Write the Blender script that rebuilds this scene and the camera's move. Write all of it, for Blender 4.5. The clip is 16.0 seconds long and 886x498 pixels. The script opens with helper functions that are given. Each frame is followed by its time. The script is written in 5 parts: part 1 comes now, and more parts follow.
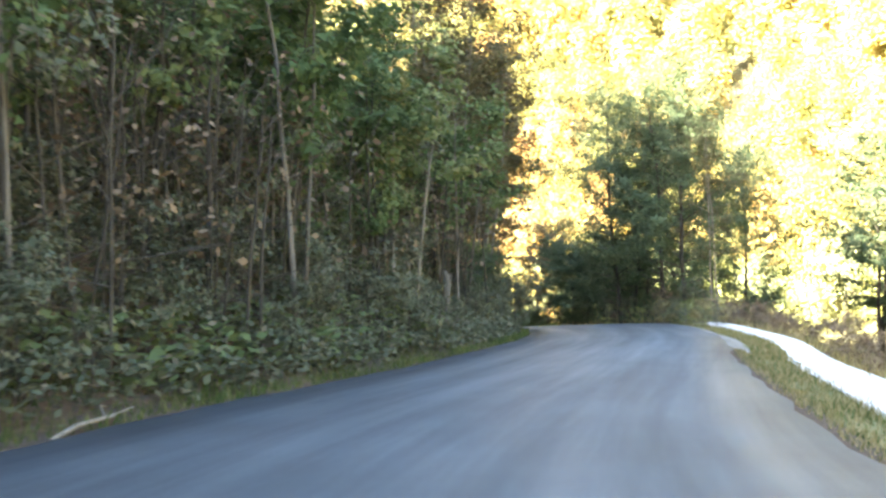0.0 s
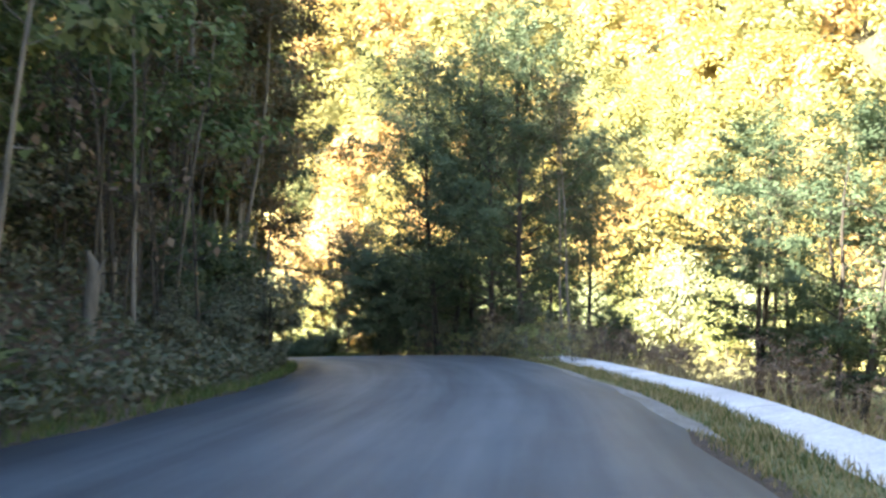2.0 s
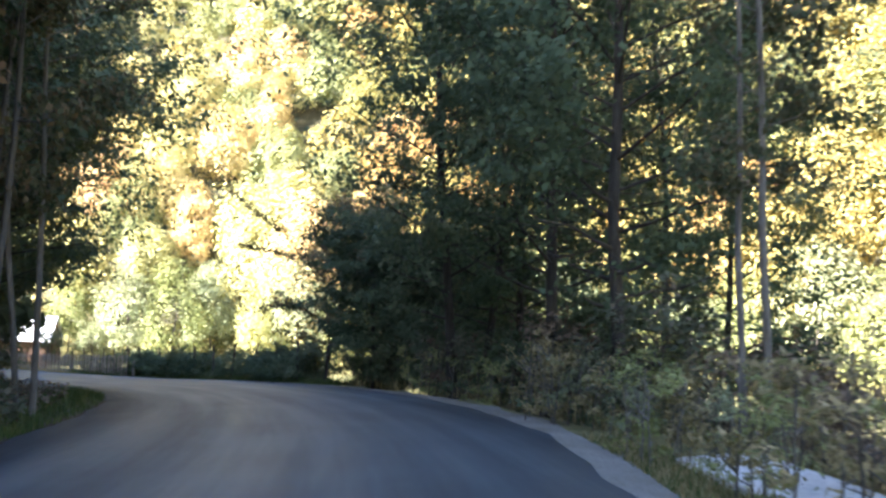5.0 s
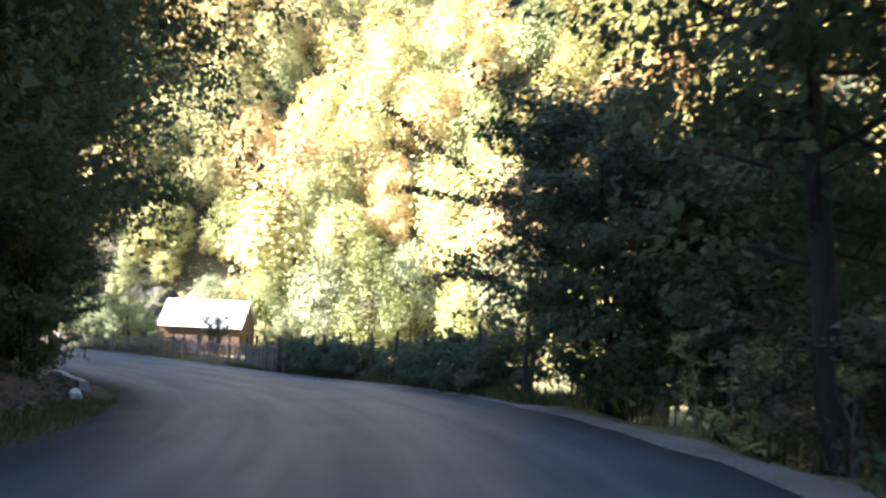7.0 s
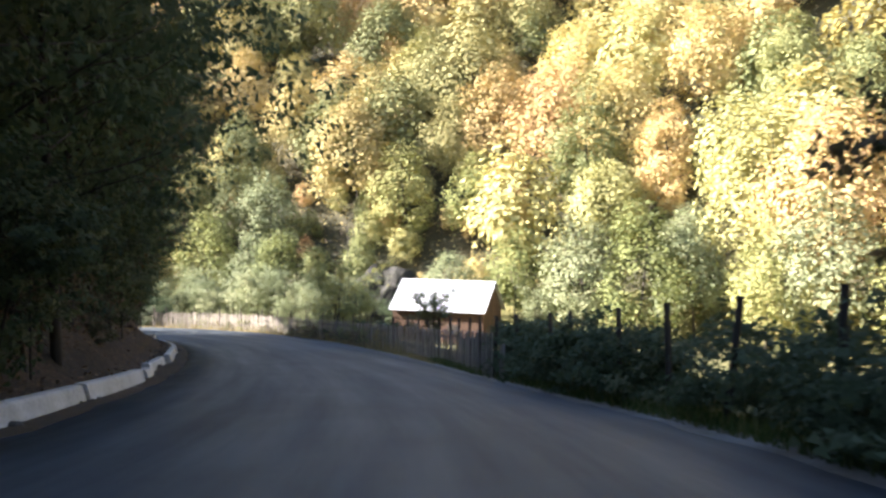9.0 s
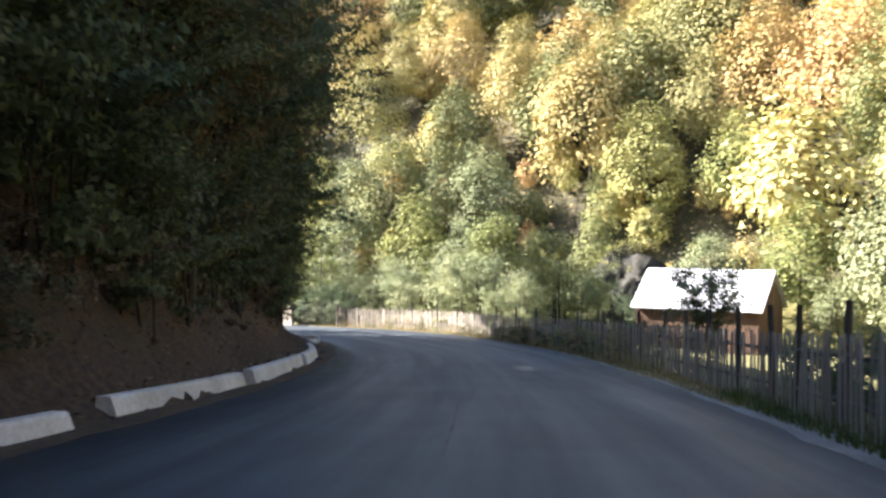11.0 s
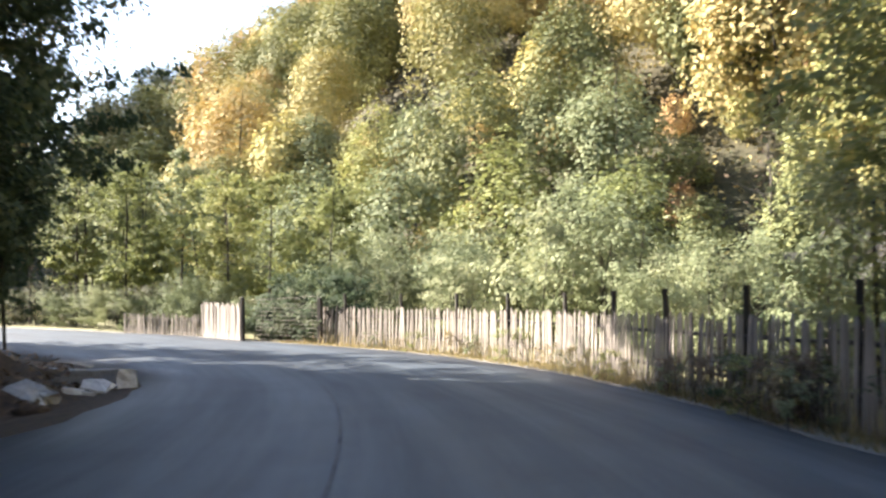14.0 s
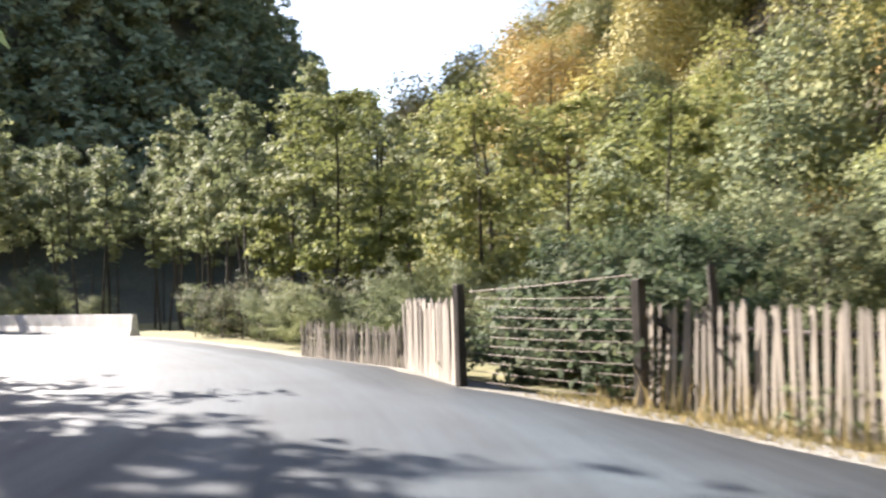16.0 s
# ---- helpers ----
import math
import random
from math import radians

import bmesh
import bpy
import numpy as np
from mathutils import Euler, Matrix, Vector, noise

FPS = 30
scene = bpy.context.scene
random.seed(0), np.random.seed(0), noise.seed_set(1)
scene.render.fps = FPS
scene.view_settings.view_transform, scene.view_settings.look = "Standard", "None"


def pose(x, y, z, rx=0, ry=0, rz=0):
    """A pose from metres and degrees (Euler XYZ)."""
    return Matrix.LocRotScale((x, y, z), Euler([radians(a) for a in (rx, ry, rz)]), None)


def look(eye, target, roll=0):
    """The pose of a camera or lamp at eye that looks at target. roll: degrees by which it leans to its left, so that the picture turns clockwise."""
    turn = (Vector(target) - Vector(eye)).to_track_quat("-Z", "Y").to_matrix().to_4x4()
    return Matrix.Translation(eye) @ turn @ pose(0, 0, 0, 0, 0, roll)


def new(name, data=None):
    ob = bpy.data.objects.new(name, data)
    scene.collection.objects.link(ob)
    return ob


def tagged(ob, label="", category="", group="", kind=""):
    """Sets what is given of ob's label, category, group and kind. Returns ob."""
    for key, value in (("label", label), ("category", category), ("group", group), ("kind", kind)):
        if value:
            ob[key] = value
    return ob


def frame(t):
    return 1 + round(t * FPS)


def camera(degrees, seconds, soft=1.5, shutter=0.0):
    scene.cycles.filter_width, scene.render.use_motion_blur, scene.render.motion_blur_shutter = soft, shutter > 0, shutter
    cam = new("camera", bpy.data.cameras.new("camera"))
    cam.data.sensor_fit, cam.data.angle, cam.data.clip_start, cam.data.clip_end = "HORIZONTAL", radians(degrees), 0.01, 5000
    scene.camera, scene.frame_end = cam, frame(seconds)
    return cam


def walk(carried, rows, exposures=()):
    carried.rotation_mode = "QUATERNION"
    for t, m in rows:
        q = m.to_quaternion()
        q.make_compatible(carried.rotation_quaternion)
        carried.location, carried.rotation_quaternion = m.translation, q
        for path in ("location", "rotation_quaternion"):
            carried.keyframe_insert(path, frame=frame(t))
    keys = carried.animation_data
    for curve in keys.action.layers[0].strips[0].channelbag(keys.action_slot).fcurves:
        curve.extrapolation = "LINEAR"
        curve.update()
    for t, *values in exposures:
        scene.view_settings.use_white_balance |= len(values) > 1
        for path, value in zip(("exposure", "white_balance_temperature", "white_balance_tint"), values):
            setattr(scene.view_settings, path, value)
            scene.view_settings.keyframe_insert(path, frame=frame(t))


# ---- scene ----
cam = camera(51.4, 16.0, soft=2.6, shutter=0.25)
# seconds, place, tilt, lean, heading
PATH = [
    (0.000, 0.000, 0.000, 1.100, 90.00, 0.00, 0.00),
    (0.500, 0.387, 3.268, 0.842, 90.40, -0.40, -2.10),
    (1.000, 0.967, 6.751, 0.606, 90.80, -1.00, -4.70),
    (1.500, 1.699, 9.976, 0.412, 91.30, -1.60, -7.80),
    (2.000, 2.644, 13.309, 0.197, 91.80, -1.60, -11.10),
    (2.500, 3.569, 16.361, 0.025, 92.20, -1.80, -13.40),
    (3.000, 4.579, 19.587, -0.125, 92.50, -1.90, -14.70),
    (3.625, 5.800, 23.594, -0.274, 92.70, -2.16, -14.55),
    (4.250, 6.863, 27.596, -0.390, 92.59, -2.56, -11.71),
    (4.875, 7.661, 31.653, -0.546, 92.26, -2.94, -7.47),
    (5.500, 8.087, 35.827, -0.812, 91.80, -3.10, -3.10),
    (6.000, 8.251, 39.228, -1.088, 91.40, -3.10, 0.10),
    (6.500, 8.237, 42.735, -1.364, 91.10, -2.80, 3.30),
    (7.000, 8.075, 46.714, -1.640, 90.90, -2.40, 6.90),
    (7.500, 7.624, 50.531, -1.916, 90.60, -1.90, 10.50),
    (8.000, 6.926, 54.735, -2.376, 90.30, -1.60, 14.70),
    (8.500, 5.931, 58.685, -2.652, 90.20, -1.50, 18.70),
    (9.000, 4.491, 62.852, -3.204, 89.70, -1.10, 23.20),
    (9.500, 3.095, 66.371, -3.480, 89.80, -1.20, 27.50),
    (10.000, 1.162, 70.114, -3.940, 89.60, -0.90, 32.00),
    (10.625, -1.283, 74.688, -4.486, 89.59, -0.53, 36.37),
    (11.250, -3.911, 79.180, -4.998, 89.91, -0.25, 38.80),
    (11.875, -6.904, 83.786, -5.510, 90.33, -0.22, 40.10),
    (12.500, -10.449, 88.701, -6.056, 90.60, -0.60, 41.10),
    (13.000, -13.553, 92.810, -6.516, 90.70, -1.10, 42.00),
    (13.500, -16.410, 96.530, -6.884, 90.70, -1.10, 43.20),
    (14.000, -19.628, 100.370, -7.252, 90.80, -0.60, 45.30),
    (14.500, -22.879, 103.752, -7.528, 90.90, -0.30, 48.00),
    (15.000, -26.518, 106.885, -7.804, 91.00, -0.10, 52.60),
    (15.500, -29.938, 109.264, -7.988, 91.10, 0.10, 58.70),
    (16.000, -33.836, 111.403, -8.264, 91.30, 0.50, 66.10),
]
EXPOSURE = [(0.0, 5.0, 7250, 10), (1.5, 4.35, 6650, 12), (3.0, 3.65, 6350, 15), (5.5, 3.85, 5900, 18), (6.5, 3.85, 5900, 19), (7.5, 3.25, 5900, 19), (8.5, 2.85, 6100, 19), (10.0, 2.85, 6200, 18), (12.5, 3.12, 6200, 17), (13.5, 3.0, 6250, 18), (14.5, 2.65, 6450, 17), (15.2, 2.48, 6450, 17), (16.0, 2.45, 6400, 18)]
walk(cam, [(t, pose(x, y, z, rx, ry, rz)) for t, x, y, z, rx, ry, rz in PATH], EXPOSURE)

# ---- daylight ----
SUN = Vector((-0.81, -0.28, 0.52)).normalized()
world = bpy.data.worlds.new("sky")
scene.world = world
world.use_nodes = True
wn = world.node_tree.nodes
wn.clear()
sky = wn.new("ShaderNodeTexSky")
sky.sky_type, sky.sun_disc = "NISHITA", False
sky.sun_elevation, sky.sun_rotation = math.asin(SUN.z), math.atan2(SUN.x, SUN.y) % (2 * math.pi)
sky.air_density, sky.dust_density = 1.0, 1.0
bg = wn.new("ShaderNodeBackground")
bg.inputs["Strength"].default_value = 0.066
wo = wn.new("ShaderNodeOutputWorld")
world.node_tree.links.new(sky.outputs[0], bg.inputs[0])
world.node_tree.links.new(bg.outputs[0], wo.inputs[0])
sun = new("sun", bpy.data.lights.new("sun", "SUN"))
sun.data.energy, sun.data.angle, sun.data.color = 5.0, radians(0.53), (1.0, 0.93, 0.8)
sun.matrix_world = look(SUN * 200, (0, 0, 0))

# ---- materials ----


def material(name):
    m = bpy.data.materials.new(name)
    m.use_nodes = True
    m.node_tree.nodes.clear()
    return m, m.node_tree.nodes, m.node_tree.links


def ramp(nodes, stops):
    r = nodes.new("ShaderNodeValToRGB")
    while len(r.color_ramp.elements) < len(stops):
        r.color_ramp.elements.new(0.5)
    for e, (at, col) in zip(r.color_ramp.elements, stops):
        e.position, e.color = at, (*col, 1)
    return r


def noise_tex(nodes, links, scale, detail=4, rough=0.6, coord=None):
    n = nodes.new("ShaderNodeTexNoise")
    n.inputs["Scale"].default_value, n.inputs["Detail"].default_value, n.inputs["Roughness"].default_value = scale, detail, rough
    if coord is not None:
        links.new(coord, n.inputs["Vector"])
    return n


def mix_rgb(nodes, links, a, b, fac, mode="MIX"):
    n = nodes.new("ShaderNodeMix")
    n.data_type, n.blend_type = "RGBA", mode
    for sock, v in ((n.inputs[0], fac), (n.inputs[6], a), (n.inputs[7], b)):
        if isinstance(v, bpy.types.NodeSocket):
            links.new(v, sock)
        else:
            sock.default_value = v if isinstance(v, (int, float)) else (*v, 1)
    return n.outputs[2]


def surface(name, fine, coarse, scale_fine, scale_coarse, rough=0.85, bump=0.3, metal=0.0, spec=0.5, rand=0.0, stretch=(1, 1, 1), dist=0.02):
    """Two-scale weathered surface: a fine ramp, tinted by a coarse one."""
    m, n, l = material(name)
    co = n.new("ShaderNodeTexCoord")
    mp = n.new("ShaderNodeMapping")
    mp.inputs["Scale"].default_value = stretch
    l.new(co.outputs["Object"], mp.inputs[0])
    a = noise_tex(n, l, scale_fine, 6, 0.7, mp.outputs[0])
    b = noise_tex(n, l, scale_coarse, 3, 0.55, mp.outputs[0])
    ra, rb = ramp(n, fine), ramp(n, coarse)
    l.new(a.outputs[0], ra.inputs[0])
    l.new(b.outputs[0], rb.inputs[0])
    col = mix_rgb(n, l, ra.outputs[0], rb.outputs[0], 1.0, "MULTIPLY")
    if rand:
        info = n.new("ShaderNodeObjectInfo")
        rr = ramp(n, [(0, (1 - rand,) * 3), (1, (1 + rand * 0.5,) * 3)])
        l.new(info.outputs["Random"], rr.inputs[0])
        col = mix_rgb(n, l, col, rr.outputs[0], 1.0, "MULTIPLY")
    p = n.new("ShaderNodeBsdfPrincipled")
    l.new(col, p.inputs["Base Color"])
    p.inputs["Roughness"].default_value, p.inputs["Metallic"].default_value = rough, metal
    p.inputs["Specular IOR Level"].default_value = spec
    bm = n.new("ShaderNodeBump")
    bm.inputs["Strength"].default_value, bm.inputs["Distance"].default_value = bump, dist
    l.new(a.outputs[0], bm.inputs["Height"])
    l.new(bm.outputs[0], p.inputs["Normal"])
    o = n.new("ShaderNodeOutputMaterial")
    l.new(p.outputs[0], o.inputs[0])
    return m


def leafy(name, stops, through_light=0.4, spread=0.35, rough=0.75):
    """Leaves: colour by plant and by leaf, part of the light passing through."""
    m, n, l = material(name)
    info, geo = n.new("ShaderNodeObjectInfo"), n.new("ShaderNodeNewGeometry")
    add = n.new("ShaderNodeMath")
    add.operation = "MULTIPLY_ADD"
    l.new(geo.outputs["Random Per Island"], add.inputs[0])
    add.inputs[1].default_value = spread
    sc = n.new("ShaderNodeMath")
    sc.operation = "MULTIPLY"
    tint = n.new("ShaderNodeAttribute")
    tint.attribute_name = "tint"
    both, fract = n.new("ShaderNodeMath"), n.new("ShaderNodeMath")
    both.operation, fract.operation = "ADD", "FRACT"
    l.new(info.outputs["Random"], both.inputs[0])
    l.new(tint.outputs["Fac"], both.inputs[1])
    l.new(both.outputs[0], fract.inputs[0])
    l.new(fract.outputs[0], sc.inputs[0])
    sc.inputs[1].default_value = 1 - spread
    l.new(sc.outputs[0], add.inputs[2])
    r = ramp(n, stops)
    l.new(add.outputs[0], r.inputs[0])
    p = n.new("ShaderNodeBsdfPrincipled")
    l.new(r.outputs[0], p.inputs["Base Color"])
    p.inputs["Roughness"].default_value = rough
    p.inputs["Specular IOR Level"].default_value = 0.15
    t = n.new("ShaderNodeBsdfTranslucent")
    l.new(r.outputs[0], t.inputs[0])
    mx = n.new("ShaderNodeMixShader")
    mx.inputs[0].default_value = through_light
    l.new(p.outputs[0], mx.inputs[1])
    l.new(t.outputs[0], mx.inputs[2])
    o = n.new("ShaderNodeOutputMaterial")
    l.new(mx.outputs[0], o.inputs[0])
    return m


W = (1, 1, 1)


def asphalt():
    """Grey asphalt with long worn tracks; the road's sheet carries its own way along and across as 'lane'."""
    m, n, l = material("asphalt")
    lane = n.new("ShaderNodeAttribute")
    lane.attribute_name = "lane"
    co = n.new("ShaderNodeTexCoord")
    fine = noise_tex(n, l, 55, 6, 0.75, co.outputs["Object"])
    rf = ramp(n, [(0.3, (0.028, 0.037, 0.044)), (0.7, (0.067, 0.084, 0.097))])
    l.new(fine.outputs[0], rf.inputs[0])
    mp = n.new("ShaderNodeMapping")
    mp.inputs["Scale"].default_value = (0.06, 1.1, 1)
    l.new(lane.outputs["Vector"], mp.inputs[0])
    tracks = noise_tex(n, l, 1.0, 4, 0.6, mp.outputs[0])
    rt = ramp(n, [(0.32, (0.66, 0.66, 0.67)), (0.5, (0.95, 0.95, 0.95)), (0.68, (1.3, 1.29, 1.27))])
    l.new(tracks.outputs[0], rt.inputs[0])
    patches = noise_tex(n, l, 0.5, 5, 0.6, co.outputs["Object"])
    rp = ramp(n, [(0.35, (0.8, 0.8, 0.8)), (0.65, (1.12, 1.12, 1.12))])
    l.new(patches.outputs[0], rp.inputs[0])
    col = mix_rgb(n, l, mix_rgb(n, l, rf.outputs[0], rt.outputs[0], 1.0, "MULTIPLY"), rp.outputs[0], 1.0, "MULTIPLY")
    p = n.new("ShaderNodeBsdfPrincipled")
    l.new(col, p.inputs["Base Color"])
    p.inputs["Specular IOR Level"].default_value = 0.27
    rr = ramp(n, [(0.3, (0.66,) * 3), (0.7, (0.52,) * 3)])
    l.new(tracks.outputs[0], rr.inputs[0])
    l.new(rr.outputs[0], p.inputs["Roughness"])
    bm = n.new("ShaderNodeBump")
    bm.inputs["Strength"].default_value, bm.inputs["Distance"].default_value = 0.3, 0.01
    l.new(fine.outputs[0], bm.inputs["Height"])
    l.new(bm.outputs[0], p.inputs["Normal"])
    o = n.new("ShaderNodeOutputMaterial")
    l.new(p.outputs[0], o.inputs[0])
    return m


ASPHALT = asphalt()
SHOULDER = surface("gravel shoulder", [(0.3, (0.09, 0.085, 0.075)), (0.7, (0.30, 0.29, 0.26))], [(0.3, (0.6, 0.58, 0.5)), (0.7, W)], 28, 0.8, 0.95, 0.6)
EARTH = surface("earth and litter", [(0.3, (0.022, 0.016, 0.011)), (0.5, (0.06, 0.04, 0.025)), (0.7, (0.125, 0.085, 0.052))], [(0.3, (0.6, 0.6, 0.5)), (0.7, (1.1, 1.0, 0.9))], 9, 0.25, 0.95, 0.7, dist=0.08)
MEADOW = surface("meadow", [(0.3, (0.07, 0.075, 0.025)), (0.6, (0.17, 0.15, 0.06)), (0.75, (0.26, 0.21, 0.10))], [(0.3, (0.6, 0.7, 0.5)), (0.7, (1.1, 1.05, 0.9))], 6, 0.12, 0.95, 0.6, dist=0.08)
CONCRETE = surface("pale concrete", [(0.3, (0.42, 0.41, 0.38)), (0.7, (0.72, 0.71, 0.68))], [(0.3, (0.7, 0.69, 0.66)), (0.65, W)], 14, 0.9, 0.85, 0.3)
BARK = surface("bark", [(0.3, (0.028, 0.023, 0.017)), (0.7, (0.095, 0.078, 0.06))], [(0.3, (0.6, 0.62, 0.55)), (0.7, W)], 12, 1.2, 0.95, 0.6, stretch=(1, 1, 0.2), rand=0.4)
PALEBARK = surface("pale bark", [(0.3, (0.11, 0.095, 0.075)), (0.7, (0.27, 0.24, 0.2))], [(0.3, (0.55, 0.55, 0.5)), (0.7, W)], 12, 1.2, 0.95, 0.6, stretch=(1, 1, 0.2), rand=0.4)
PICKET = surface("weathered wood", [(0.3, (0.28, 0.25, 0.21)), (0.7, (0.58, 0.54, 0.48))], [(0.3, (0.55, 0.5, 0.45)), (0.7, W)], 16, 1.1, 0.9, 0.4, stretch=(1, 1, 0.08), rand=0.45)
DARKWOOD = surface("dark wood", [(0.3, (0.03, 0.025, 0.02)), (0.7, (0.12, 0.10, 0.08))], [(0.3, (0.6, 0.6, 0.6)), (0.7, W)], 16, 1.1, 0.9, 0.4, stretch=(1, 1, 0.1), rand=0.3)
BROWNWALL = surface("brown boards", [(0.3, (0.09, 0.045, 0.024)), (0.7, (0.19, 0.105, 0.06))], [(0.3, (0.6, 0.6, 0.6)), (0.7, W)], 10, 0.8, 0.85, 0.3, stretch=(1, 1, 0.15), rand=0.3)
SHEET = surface("zinc sheet", [(0.3, (0.62, 0.63, 0.65)), (0.7, (0.82, 0.83, 0.85))], [(0.3, (0.8, 0.8, 0.78)), (0.7, W)], 5, 0.7, 0.42, 0.1, metal=0.35)
# undergrowth tone, darkened in part for the shade between the hill's trees
SCRUB = surface("hill scrub", [(0.3, (0.03, 0.032, 0.016)), (0.55, (0.075, 0.07, 0.035)), (0.75, (0.14, 0.11, 0.06))], [(0.3, (0.6, 0.65, 0.5)), (0.7, (1.1, 1.0, 0.9))], 3, 0.15, 0.95, 0.8, dist=0.2)
WIRE = surface("rusty wire", [(0.3, (0.05, 0.04, 0.035)), (0.7, (0.16, 0.13, 0.11))], [(0.3, W), (0.7, W)], 20, 2, 0.6, 0.1, metal=0.6)
# dark enough for the outcrop to pass for a shaded hollow
ROCK = surface("dark rock", [(0.3, (0.02, 0.02, 0.017)), (0.7, (0.085, 0.078, 0.068))], [(0.35, (0.45, 0.5, 0.38)), (0.65, W)], 2.2, 0.5, 0.9, 0.9, dist=0.2)
SEAM = surface("road seam", [(0.3, (0.05, 0.052, 0.056)), (0.7, (0.12, 0.12, 0.122))], [(0.35, (0.5, 0.5, 0.5)), (0.6, W)], 30, 1.5, 0.8, 0.2)

LEAF_GREEN = leafy("green leaves", [(0, (0.056, 0.094, 0.037)), (0.5, (0.094, 0.138, 0.056)), (0.85, (0.163, 0.188, 0.075)), (1, (0.250, 0.213, 0.100))], 0.35)
LEAF_DARK = leafy("dark leaves", [(0, (0.05, 0.076, 0.04)), (0.6, (0.094, 0.126, 0.066)), (1, (0.175, 0.178, 0.095))], 0.35)
LEAF_HILL = leafy("autumn leaves", [(0, (0.13, 0.16, 0.07)), (0.22, (0.27, 0.28, 0.115)), (0.45, (0.47, 0.44, 0.18)), (0.7, (0.56, 0.46, 0.19)), (0.86, (0.52, 0.35, 0.17)), (1, (0.33, 0.18, 0.105))], 0.2, 0.2)
LEAF_GOLD = leafy("golden leaves", [(0, (0.15, 0.17, 0.06)), (0.3, (0.27, 0.25, 0.085)), (0.6, (0.39, 0.31, 0.1)), (0.85, (0.37, 0.24, 0.09)), (1, (0.25, 0.14, 0.065))], 0.25, 0.2)
# olive and russet by nature, darkened as well for the backlit western slope
LEAF_OLIVE = leafy("olive and russet leaves", [(0, (0.12, 0.145, 0.065)), (0.3, (0.25, 0.25, 0.105)), (0.6, (0.42, 0.36, 0.15)), (0.85, (0.46, 0.34, 0.15)), (1, (0.33, 0.2, 0.11))], 0.14, 0.2)
LEAF_TURN = leafy("leaves turning brown", [(0, (0.055, 0.07, 0.035)), (0.4, (0.1, 0.1, 0.05)), (0.7, (0.16, 0.115, 0.06)), (1, (0.2, 0.125, 0.07))], 0.35, 0.6)
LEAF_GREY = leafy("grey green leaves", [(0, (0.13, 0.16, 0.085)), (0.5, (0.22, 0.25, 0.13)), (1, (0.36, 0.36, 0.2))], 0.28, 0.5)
LEAF_LIME = leafy("yellow green leaves", [(0, (0.13, 0.155, 0.06)), (0.5, (0.25, 0.27, 0.095)), (1, (0.4, 0.37, 0.15))], 0.28, 0.5)
LEAF_BROWN = leafy("dry brown leaves", [(0, (0.08, 0.058, 0.04)), (0.5, (0.16, 0.115, 0.075)), (1, (0.27, 0.2, 0.13))], 0.25, 0.6)
LEAF_WEED = leafy("weeds", [(0, (0.065, 0.077, 0.046)), (0.5, (0.100, 0.115, 0.069)), (0.8, (0.144, 0.140, 0.088)), (1, (0.188, 0.150, 0.100))], 0.3, 0.9)
GRASS_DRY = leafy("dry grass", [(0, (0.12, 0.12, 0.04)), (0.4, (0.24, 0.20, 0.09)), (1, (0.42, 0.33, 0.17))], 0.3, 0.9)
GRASS_GREEN = leafy("green grass", [(0, (0.035, 0.065, 0.016)), (0.6, (0.075, 0.11, 0.03)), (1, (0.18, 0.17, 0.07))], 0.3, 0.9)

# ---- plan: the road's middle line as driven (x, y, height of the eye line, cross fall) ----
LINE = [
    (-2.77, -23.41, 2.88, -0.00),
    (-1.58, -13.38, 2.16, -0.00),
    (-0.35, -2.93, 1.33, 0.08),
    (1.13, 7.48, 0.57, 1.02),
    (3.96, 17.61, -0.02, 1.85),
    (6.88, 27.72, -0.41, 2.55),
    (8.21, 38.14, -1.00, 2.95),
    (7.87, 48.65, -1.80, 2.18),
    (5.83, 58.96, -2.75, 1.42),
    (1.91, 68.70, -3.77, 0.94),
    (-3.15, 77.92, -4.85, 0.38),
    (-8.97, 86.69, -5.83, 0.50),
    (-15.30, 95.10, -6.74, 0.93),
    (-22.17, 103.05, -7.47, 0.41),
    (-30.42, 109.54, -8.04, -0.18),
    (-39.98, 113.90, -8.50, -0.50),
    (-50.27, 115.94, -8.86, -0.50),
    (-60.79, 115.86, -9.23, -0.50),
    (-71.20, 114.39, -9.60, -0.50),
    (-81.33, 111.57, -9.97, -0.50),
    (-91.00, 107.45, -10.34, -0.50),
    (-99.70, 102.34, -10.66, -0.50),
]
EYE = 1.15


def smooth_line(points, n):
    p = np.array(points)
    out = []
    for i in range(len(p) - 1):
        a, b, c, d = p[max(i - 1, 0)], p[i], p[i + 1], p[min(i + 2, len(p) - 1)]
        for u in np.arange(n) / n:
            out.append(0.5 * (2 * b + (c - a) * u + (2 * a - 5 * b + 4 * c - d) * u * u + (3 * b - a - 3 * c + d) * u ** 3))
    return np.array([*out, p[-1]])


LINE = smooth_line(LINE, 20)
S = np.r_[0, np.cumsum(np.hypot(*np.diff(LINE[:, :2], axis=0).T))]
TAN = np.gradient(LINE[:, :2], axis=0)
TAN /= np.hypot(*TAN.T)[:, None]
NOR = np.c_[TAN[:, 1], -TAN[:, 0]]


def left_edge(s):
    return np.interp(s, [0, 40, 58, 66, 80, 92, 104, 122, 134, 140, 146, 150, 160, 221], [-4.9, -4.9, -4.7, -4.5, -4.2, -4.0, -4.6, -4.7, -4.5, -4.05, -3.45, -3.55, -6.3, -7.0])


